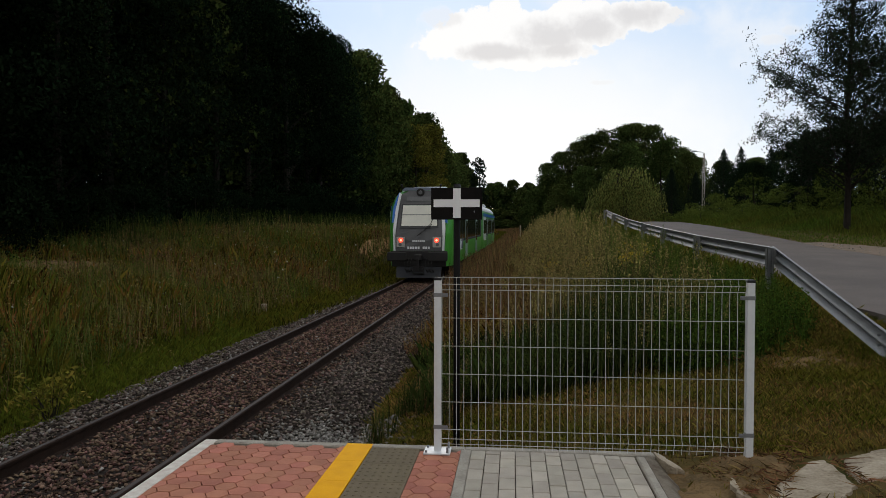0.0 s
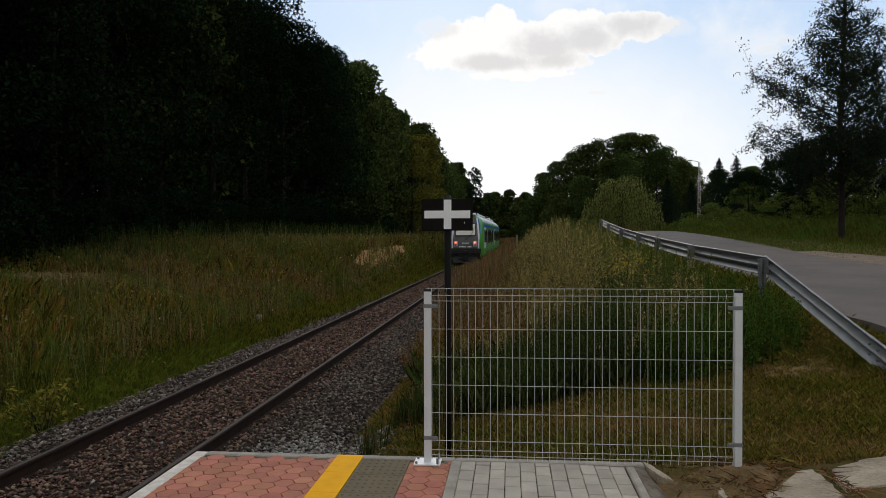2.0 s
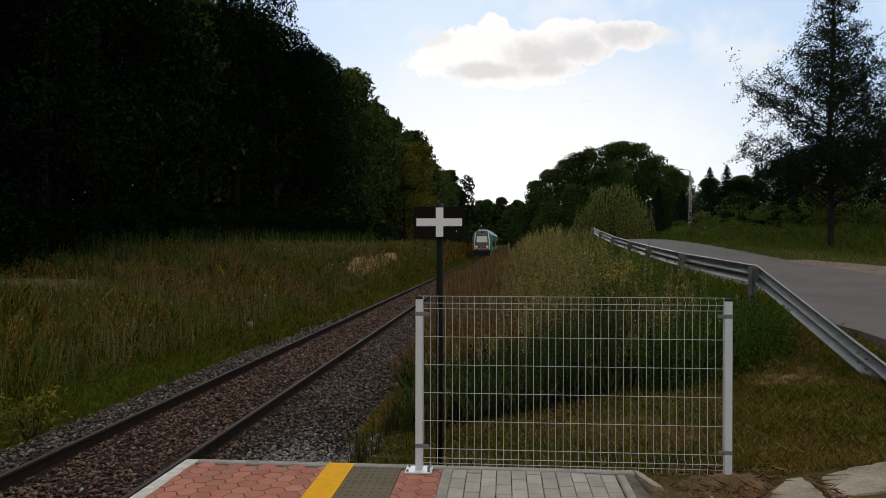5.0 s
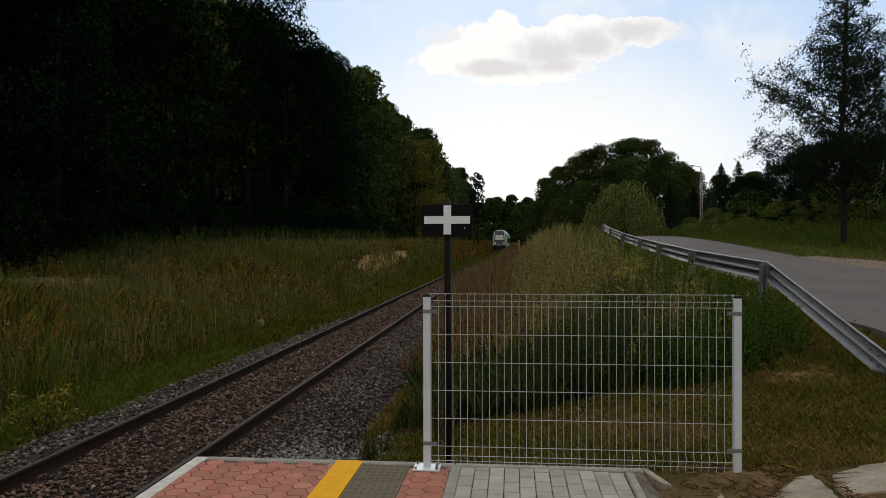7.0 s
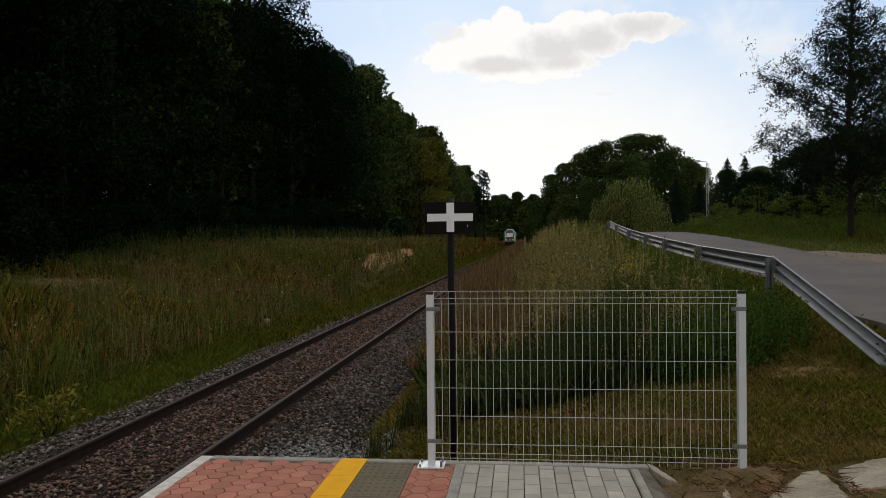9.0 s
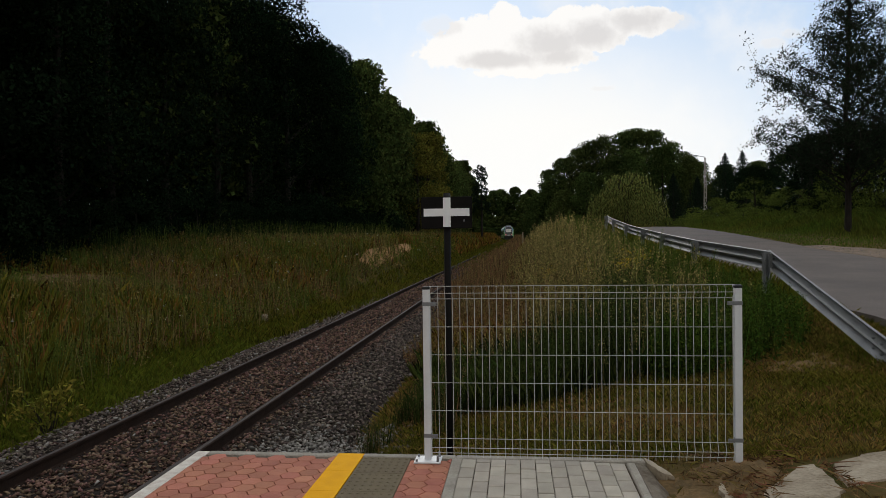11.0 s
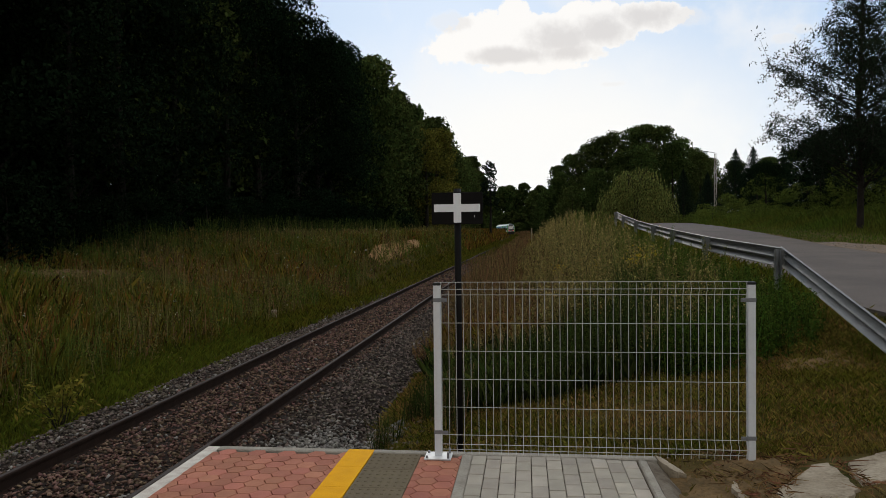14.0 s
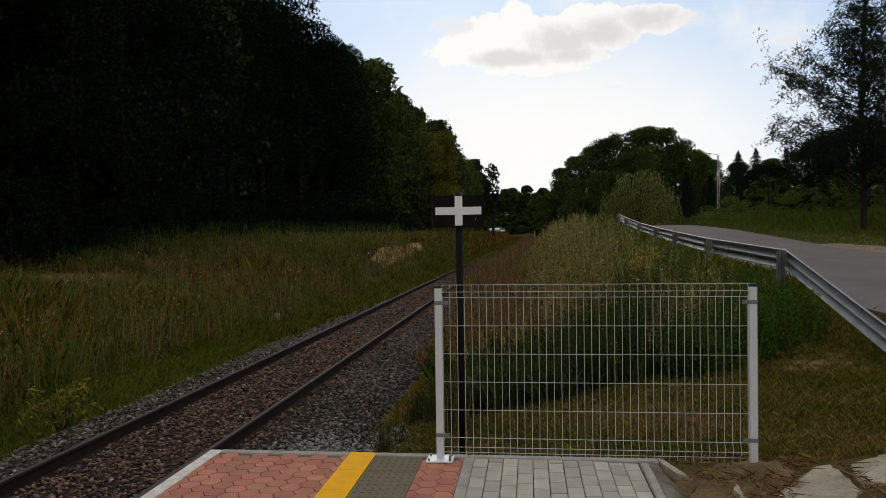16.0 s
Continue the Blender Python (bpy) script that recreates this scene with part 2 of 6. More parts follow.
M["meadow"] = material("meadow_grass", (0.128, 0.098, 0.012), 0.85, other=(0.195, 0.1, 0.028), scale=0.28, fine=5, island=0.85, leaf=0.3, bump=0, amount=1.0, spec=0.03)
M["meadow_green"] = material("green_grass", (0.085, 0.096, 0.011), 0.8, other=(0.125, 0.108, 0.015), scale=0.6, fine=5, island=0.7, leaf=0.3, bump=0, amount=0.9, spec=0.03)
M["lawn"] = material("short_dry_grass", (0.165, 0.145, 0.028), 0.85, other=(0.25, 0.145, 0.05), scale=1.1, fine=8, island=0.65, leaf=0.3, bump=0, amount=1.0, spec=0.03)
M["weed"] = material("mugwort_leaves", (0.145, 0.138, 0.042), 0.85, other=(0.165, 0.128, 0.045), scale=0.5, fine=4, island=0.8, leaf=0.3, bump=0, amount=1.0, spec=0.03)
M["weed_brown"] = material("dry_brown_weeds", (0.165, 0.122, 0.052), 0.85, other=(0.195, 0.108, 0.05), scale=0.6, fine=4, island=0.8, leaf=0.2, bump=0, amount=1.0, spec=0.03)
M["seed"] = material("pale_seed_heads", (0.32, 0.25, 0.10), 0.8, island=0.45, leaf=0.3, bump=0, spec=0.03)
M["plume"] = material("mugwort_plumes", (0.42, 0.345, 0.13), 0.85, other=(0.3, 0.235, 0.085), scale=0.9, fine=5, island=0.8, leaf=0.3, bump=0, spec=0.03)
# herb green lowered to carry the shade in the hollow behind the fence
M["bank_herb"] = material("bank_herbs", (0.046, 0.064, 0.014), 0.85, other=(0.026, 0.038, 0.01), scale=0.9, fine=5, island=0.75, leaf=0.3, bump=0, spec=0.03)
M["lush_herb"] = material("lush_bank_herbs", (0.060, 0.100, 0.014), 0.85, other=(0.034, 0.060, 0.010), scale=0.9, fine=5, island=0.7, leaf=0.3, bump=0, spec=0.03)
M["fresh_grass"] = material("fresh_grass", (0.115, 0.135, 0.016), 0.8, other=(0.08, 0.1, 0.013), scale=1.2, fine=6, island=0.5, leaf=0.3, bump=0, spec=0.03)
M["verge"] = material("mown_verge_grass", (0.084, 0.130, 0.018), 0.8, other=(0.1, 0.105, 0.018), scale=0.4, fine=4, island=0.4, leaf=0.3, bump=0, amount=0.9, spec=0.03)
M["haunch"] = material("dirty_mortar", (0.22, 0.19, 0.15), 0.95, other=(0.12, 0.095, 0.07), scale=7, fine=50, bump=0.8, amount=1.0, spec=0.05)
M["petal"] = material("yellow_petals", (0.55, 0.38, 0.03), 0.7, island=0.3, leaf=0.3, bump=0, spec=0.03)
M["petal_white"] = material("white_petals", (0.6, 0.6, 0.52), 0.7, island=0.3, leaf=0.3, bump=0, spec=0.03)


# ---- mesh helpers ----
class Geo:
    def __init__(self):
        self.v, self.f = [], []

    def add(self, v, f):
        o = len(self.v)
        self.v += [tuple(p) for p in v]
        self.f += [tuple(i + o for i in q) for q in f]
        return self

    def box(self, x0, y0, z0, x1, y1, z1, c=0.0):
        if c <= 0:
            v = [(x, y, z) for z in (z0, z1) for x, y in ((x0, y0), (x1, y0), (x1, y1), (x0, y1))]
            return self.add(v, [(3, 2, 1, 0), (4, 5, 6, 7), (0, 1, 5, 4), (1, 2, 6, 5), (2, 3, 7, 6), (3, 0, 4, 7)])
        ring = lambda d, z: [(x0 + d, y0 + d, z), (x1 - d, y0 + d, z), (x1 - d, y1 - d, z), (x0 + d, y1 - d, z)]
        return self.rings([ring(c, z0), ring(0, z0 + c), ring(0, z1 - c), ring(c, z1)])

    def rings(self, rs, caps=True, closed=True):
        n = len(rs[0])
        f = []
        for i in range(len(rs) - 1):
            for j in range(n if closed else n - 1):
                k = (j + 1) % n
                f.append((i * n + j, i * n + k, (i + 1) * n + k, (i + 1) * n + j))
        if caps and closed:
            f += [tuple(range(n))[::-1], tuple((len(rs) - 1) * n + j for j in range(n))]
        return self.add([p for r in rs for p in r], f)

    def tube(self, path, r, n=6):
        """A round bar along a path; r is one radius or one for each point."""
        P = [Vector(p) for p in path]
        rr = r if isinstance(r, (list, tuple)) else [r] * len(P)
        rs = []
        for i, p in enumerate(P):
            d = (P[min(i + 1, len(P) - 1)] - P[max(i - 1, 0)]).normalized()
            a = d.orthogonal() if abs(d.z) < 0.9 else Vector((1, 0, 0))
            a = (a - d * a.dot(d)).normalized()
            b = d.cross(a)
            rs.append([p + (a * math.cos(2 * math.pi * j / n) + b * math.sin(2 * math.pi * j / n)) * rr[i] for j in range(n)])
        return self.rings(rs)

    def disc(self, c, axis, r0, r1, depth, n=16):
        """A round plug with its axis along 'x', 'y' or 'z'."""
        k = "xyz".index(axis)
        rs = []
        for d, r in ((0, r0), (depth, r1)):
            ring = []
            for j in range(n):
                a, b = math.cos(2 * math.pi * j / n) * r, math.sin(2 * math.pi * j / n) * r
                p = [0, 0, 0]
                p[k], p[(k + 1) % 3], p[(k + 2) % 3] = d, a, b
                ring.append((c[0] + p[0], c[1] + p[1], c[2] + p[2]))
            rs.append(ring)
        return self.rings(rs)

    def mesh(self, name, mat=None, smooth=False):
        me = bpy.data.meshes.new(name)
        me.from_pydata(self.v, [], self.f)
        if mat:
            me.materials.append(mat)
        if smooth:
            me.polygons.foreach_set("use_smooth", [True] * len(me.polygons))
        me.update()
        return me


def part(name, g, mat, parent=None, label="", smooth=False, kind=""):
    ob = new(name, g.mesh(name, mat, smooth) if isinstance(g, Geo) else g)
    if parent:
        ob.parent = parent
    if label or kind:
        tagged(ob, label=label, kind=kind)
    return ob


def thing(name, label, category, at=(0, 0, 0), group="", kind=""):
    ob = new(name)
    ob.empty_display_size = 0.1
    ob.location = at
    return tagged(ob, label, category, group, kind)


def flat_mesh(name, V, mat, smooth=False):
    """Loose faces from an array of shape (n, corners, 3)."""
    n, k, _ = V.shape
    me = bpy.data.meshes.new(name)
    me.vertices.add(n * k)
    me.vertices.foreach_set("co", V.astype(np.float32).ravel())
    me.loops.add(n * k)
    me.loops.foreach_set("vertex_index", np.arange(n * k, dtype=np.int32))
    me.polygons.add(n)
    me.polygons.foreach_set("loop_start", np.arange(0, n * k, k, dtype=np.int32))
    me.materials.append(mat)
    me.update(calc_edges=True)
    me.validate()
    return me


def unit(a):
    return a / np.maximum(np.linalg.norm(a, axis=-1, keepdims=True), 1e-6)


def leaves(rng, C, size, up=0.35, ratio=0.55):
    """Diamond leaves at the centres C, turned at random and leaning outwards."""
    n = len(C)
    a = unit(rng.normal(size=(n, 3)))
    b = unit(np.cross(a, unit(rng.normal(size=(n, 3)) + np.array([0, 0, up]))))
    s = (np.asarray(size) * rng.uniform(0.6, 1.35, n))[:, None]
    droop = np.array([0, 0, -0.18]) * s
    return np.stack([C - a * s * 0.5, C + b * s * ratio * 0.5 + droop * 0.3, C + a * s * 0.5 + droop, C - b * s * ratio * 0.5 + droop * 0.3], 1)


def lerp_table(t, rows):
    xs = [r[0] for r in rows]
    return [np.interp(t, xs, [r[i] for r in rows]) for i in range(1, len(rows[0]))]


def sstep(a, b, x):
    t = np.clip((x - a) / (b - a), 0, 1)
    return t * t * (3 - 2 * t)


# ---- plan of the place ----
TRACK = [(-80, -3.40, -0.573), (20, -3.42, -0.573), (28, -3.48, -0.57), (34, -3.34, -0.54), (45, -3.10, -0.43), (60, -2.86, -0.30), (83, -2.48, -0.13),
         (122, -1.90, 0.14), (150, -1.50, 0.35), (172, -1.35, 0.50), (190, -1.40, 0.60), (209, -1.70, 0.68), (230, -2.45, 0.78),
         (249, -3.60, 0.86), (270, -5.55, 0.92), (290, -8.3, 0.95), (320, -14.0, 1.0), (350, -22.0, 1.0), (400, -40.0, 1.0), (440, -58.0, 1.0)]


def smooth_table(rows, step=1.0, passes=40):
    t = np.arange(rows[0][0], rows[-1][0] + step, step)
    cols = lerp_table(t, rows)
    for _ in range(passes):
        cols = [np.concatenate([c[:1], (c[:-2] + 2 * c[1:-1] + c[2:]) / 4, c[-1:]]) for c in cols]
    return t, cols


TY, (TX, TZ) = smooth_table(TRACK, passes=60)


def track(y):
    return np.interp(y, TY, TX), np.interp(y, TY, TZ)


GUARD = [(-3.0, 4.25, -0.30), (-0.2, 4.32, -0.10), (3.0, 4.49, 0.54), (6.8, 4.68, 1.32), (10.8, 4.52, 1.48), (14.8, 4.62, 1.64), (18.8, 4.80, 1.80),
         (22.8, 4.86, 2.02), (26.8, 4.92, 2.30), (30.8, 5.10, 2.56), (34.8, 5.55, 2.70), (38.8, 6.1, 2.82)]
ROAD = [(-120, 5.6, 10.9, -0.2), (-20, 5.6, 10.9, 0.0), (0, 5.5, 10.8, 0.32), (6.8, 5.35, 10.6, 0.57), (10.8, 5.3, 10.5, 0.73), (20, 5.5, 10.6, 1.09),
        (28, 5.8, 11.0, 1.50), (37, 6.6, 11.6, 1.86), (46, 8.0, 12.2, 2.14), (55, 9.8, 13.8, 2.28), (70, 14.0, 18.0, 2.3), (100, 25.0, 29.0, 2.3), (160, 50, 54, 2.3)]


def road(y):
    return lerp_table(y, ROAD)


def ground(x, y):
    """Height of the ground sheet."""
    x, y = np.asarray(x, float), np.asarray(y, float)
    xt, zr = track(np.clip(y, -80, 440))
    bed = zr - 0.55
    u = x - xt
    w = sstep(21, 34, y)
    near = bed + 0.12 + 0.38 * sstep(1.9, 4.5, -u) + 0.95 * sstep(4.0, 12.5, -u)
    cut = bed + 0.12 + 0.45 * sstep(1.9, 2.8, -u) + 1.55 * sstep(2.3, 4.3, -u) + 0.4 * sstep(6, 20, -u)
    left = near * (1 - w) + cut * w
    xl, xr, zroad = road(np.clip(y, -120, 160))
    toe = xt + 2.1
    edge = xl - 0.75
    rise = np.clip((x - toe) / np.maximum(edge - toe, 1.0), 0, 1)
    far_bank = bed + 0.14 + (zroad - 0.06 - bed - 0.14) * (0.35 * sstep(0, 0.6, rise) + 0.65 * sstep(0.45, 1.0, rise))
    flat_bank = np.interp(x, [-1.4, -0.6, 0.3, 1.4, 2.1, 4.7, 5.6], [-0.98, -0.52, -0.36, -0.14, -0.01, 0.22, 0.34])
    far_bank = far_bank + 0.40 * sstep(1.9, 3.6, u) * sstep(0.0, 0.5, 1 - rise) * sstep(18, 42, y)
    k = sstep(1.5, 8.0, y)
    right = flat_bank * (1 - k) + far_bank * k
    verge = zroad - 0.06 + 0.045 * np.clip(x - xr - 1.0, 0, 14) + 0.8 * sstep(2, 14, x - xr) * sstep(10, 40, y)
    right = np.where(x > xr, verge, right)
    z = np.where(u < 0, left, right)
    z = np.where(np.abs(u) < 2.05, bed + 0.1, z)
    # under the platform
    p = (x > -1.75) & (x < 1.40) & (y < 0.05)
    z = np.where(p, np.minimum(z, -0.3), z)
    fade = sstep(200, 600, np.hypot(x, y))
    return z * (1 - fade) + 1.0 * fade


def ground1(x, y):
    return float(ground(np.array([x]), np.array([y]))[0])


def spread(a, b, step):
    return np.arange(a, b, step)


def build_ground():
    xs = np.concatenate([[-2500, -900, -400, -200, -120, -80, -55, -40, -30, -24], spread(-20, -8, 0.6), spread(-8, 6.2, 0.2), spread(6.2, 18, 0.6),
                         [18, 21, 25, 30, 40, 60, 90, 140, 220, 420, 900, 2500]])
    ys = np.concatenate([[-2500, -900, -300, -120, -60, -30, -15, -8, -4], spread(-2, 12, 0.2), spread(12, 60, 0.5), spread(60, 200, 2.5), spread(200, 440, 6),
                         [440, 480, 560, 700, 1000, 2500]])
    X, Y = np.meshgrid(xs, ys, indexing="ij")
    Z = ground(X, Y)
    rng = np.random.default_rng(3)
    bumps = rng.normal(0, 0.007, Z.shape) * (np.hypot(X, Y) < 60)
    Z = Z + bumps
    n, m = X.shape
    V = np.stack([X, Y, Z], -1).reshape(-1, 3)
    i, j = np.meshgrid(np.arange(n - 1), np.arange(m - 1), indexing="ij")
    a = (i * m + j).ravel()
    F = np.stack([a, a + m, a + m + 1, a + 1], 1)
    me = bpy.data.meshes.new("ground")
    me.from_pydata(V.tolist(), [], F.tolist())
    me.materials.append(M["soil"])
    me.polygons.foreach_set("use_smooth", [True] * len(F))
    me.update()
    tagged(new("ground", me), "uneven ground of soil and dry thatch", "ground", kind="structure")


build_ground()


# ---- track ----
def sweep(profile, y0, y1, step, dx=0.0, dz=0.0):
    """A profile of (x, z) carried along the track."""
    ys = np.arange(y0, y1 + step / 2, step)
    rs = []
    for y in ys:
        x, z = track(y)
        a, b = track(y + 0.5)
        c = math.atan2(a - x, 0.5)
        rs.append([(x + (px + dx) * math.cos(c), y - (px + dx) * math.sin(c), z + pz + dz) for px, pz in profile])
    return Geo().rings(rs)


def build_track():
    t = thing("railway_track", "single rusty railway track on a stone ballast bed", "railway track", kind="structure")
    bed = [(-2.35, -0.56), (-1.75, -0.215), (-1.2, -0.165), (-0.6, -0.15), (0.6, -0.15), (1.2, -0.165), (1.75, -0.215), (2.35, -0.56)]
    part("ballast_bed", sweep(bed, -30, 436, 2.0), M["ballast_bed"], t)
    foot = [(-0.07, -0.172), (0.07, -0.172), (0.07, -0.16), (0.014, -0.14), (0.012, -0.05), (0.034, -0.036), (0.036, -0.012), (0.028, -0.003),
            (-0.028, -0.003), (-0.036, -0.012), (-0.034, -0.036), (-0.012, -0.05), (-0.014, -0.14), (-0.07, -0.16)]
    head = [(-0.027, -0.006), (0.027, -0.006), (0.020, 0.0), (-0.020, 0.0)]
    for s in (-0.74, 0.74):
        r = part("rail", sweep(foot, -30, 436, 1.0, dx=s), M["rail"], t)
        part("running_surface", sweep(head, -30, 436, 1.0, dx=s), M["rail_top"], r, "worn steel running surface")
    sl = Geo().add(*sleeper_shape())
    me = sl.mesh("sleeper", M["concrete"])
    for i in range(30):
        y = 0.2 + i * 0.62
        x, z = track(y)
        o = part("sleeper", me, None, t)
        o.location = (x, y, z - 0.31)


def sleeper_shape():
    g = Geo().box(-1.25, -0.12, -0.12, 1.25, 0.12, 0.085, 0.02)
    return g.v, g.f


def rocks(name, rng, C, size, mat, label):
    """Angular stones: jittered octahedra with flattened tops."""
    n = len(C)
    base = np.array([[1, 0, 0], [0, 1, 0], [-1, 0, 0], [0, -1, 0], [0.25, 0.2, 0.75], [-0.1, -0.2, -0.7]], float)
    s = (np.asarray(size) * rng.uniform(0.55, 1.4, n))[:, None, None]
    P = base[None] * rng.uniform(0.65, 1.2, (n, 6, 1)) + rng.normal(0, 0.16, (n, 6, 3))
    a = rng.uniform(0, 2 * np.pi, n)
    tx, ty = rng.normal(0, 0.45, n), rng.normal(0, 0.45, n)
    ca, sa = np.cos(a)[:, None], np.sin(a)[:, None]
    X, Y, Z = P[..., 0] * ca - P[..., 1] * sa, P[..., 0] * sa + P[..., 1] * ca, P[..., 2] * 0.8
    Z = Z + X * tx[:, None] * 0.6 + Y * ty[:, None] * 0.6
    V = np.stack([X, Y, Z], -1) * s + C[:, None, :]
    F = np.array([[0, 1, 4], [1, 2, 4], [2, 3, 4], [3, 0, 4], [1, 0, 5], [2, 1, 5], [3, 2, 5], [0, 3, 5]])
    me = bpy.data.meshes.new(name)
    nf = n * 8
    me.vertices.add(n * 6)
    me.vertices.foreach_set("co", V.astype(np.float32).ravel())
    idx = (F[None] + (np.arange(n) * 6)[:, None, None]).astype(np.int32).ravel()
    me.loops.add(nf * 3)
    me.loops.foreach_set("vertex_index", idx)
    me.polygons.add(nf)
    me.polygons.foreach_set("loop_start", np.arange(0, nf * 3, 3, dtype=np.int32))
    me.materials.append(mat)
    me.update(calc_edges=True)
    return tagged(new(name, me), label, "stones", kind="stuff")


def ballast_height(u):
    return np.interp(np.abs(u), [0, 0.6, 1.2, 1.75, 2.35, 2.8], [-0.15, -0.15, -0.165, -0.215, -0.56, -0.56])


def build_ballast():
    rng = np.random.default_rng(11)
    for shoulder, mat, label in ((False, M["stone"], "loose brown crushed ballast stones between the rails"), (True, M["grey_stone"], "loose grey crushed stones on the ballast's shoulders")):
        C, S = [], []
        for n, y0, y1, size in ((4200, -9, -0.6, 0.034), (13500, -0.6, 5, 0.0255), (15000, 5, 14, 0.028), (11000, 14, 32, 0.038), (6000, 32, 80, 0.055)):
            y = rng.uniform(y0, y1, n)
            u = rng.uniform(-2.3, 2.25, n)
            edge = u + rng.normal(0, 0.14, n)
            ok = (np.abs(np.abs(u) - 0.74) > 0.07) & ~((u > 1.55) & (y < 0.2)) & (((edge > 1.0) | (edge < -0.98)) == shoulder)
            y, u = y[ok], u[ok]
            x, z = track(y)
            C.append(np.stack([x + u, y, z + ballast_height(u) + rng.uniform(-0.005, 0.028, len(y))], 1))
            S.append(np.full(len(y), size))
        if shoulder:
            n = 4600
            y = 0.2 + 7.5 * rng.uniform(0, 1, n) ** 1.2
            x = -1.4 + 0.95 * rng.uniform(0, 1, n) ** 1.2 * (0.6 + 0.4 * sstep(9, 3, y))
            z = np.maximum(ground(x, y), track(y)[1] + ballast_height(x - track(y)[0])) + rng.uniform(-0.005, 0.02, n)
            C.append(np.stack([x, y, z], 1))
            S.append(np.full(n, 0.026))
        rocks("ballast_stones", rng, np.concatenate(C), np.concatenate(S), mat, label)
    # pale chippings scattered between the ballast and the platform's end
    n = 4200
    y = 1.6 + np.abs(rng.normal(0, 0.85, n))
    x = rng.normal(-1.42, 0.34, n)
    ok = (x > -2.3) & (x < -0.72) & (y < 4.2)
    x, y = x[ok], y[ok]
    z = np.maximum(ground(x, y), track(y)[1] + ballast_height(x + 3.4)) + rng.uniform(0.012, 0.045, len(x))
    k = 950
    yy = 0.2 + 26 * rng.uniform(0, 1, k) ** 1.3
    uu = np.where(rng.uniform(0, 1, k) < 0.4, rng.uniform(-2.25, -1.0, k), rng.uniform(-2.2, 2.2, k))
    ok = np.abs(np.abs(uu) - 0.74) > 0.09
    yy, uu = yy[ok], uu[ok]
    tx, tz = track(yy)
    x, y, z = np.concatenate([x, tx + uu]), np.concatenate([y, yy]), np.concatenate([z, tz + ballast_height(uu) + 0.03])
    rocks("pale_chippings", rng, np.stack([x, y, z], 1), np.full(len(x), 0.026), M["gravel"], "pale grey stone chippings beside the platform")


build_track()
build_ballast()


# ---- platform ----
PX0, PX1, PY0, PY1 = -1.78, 1.44, -14.0, 0.14


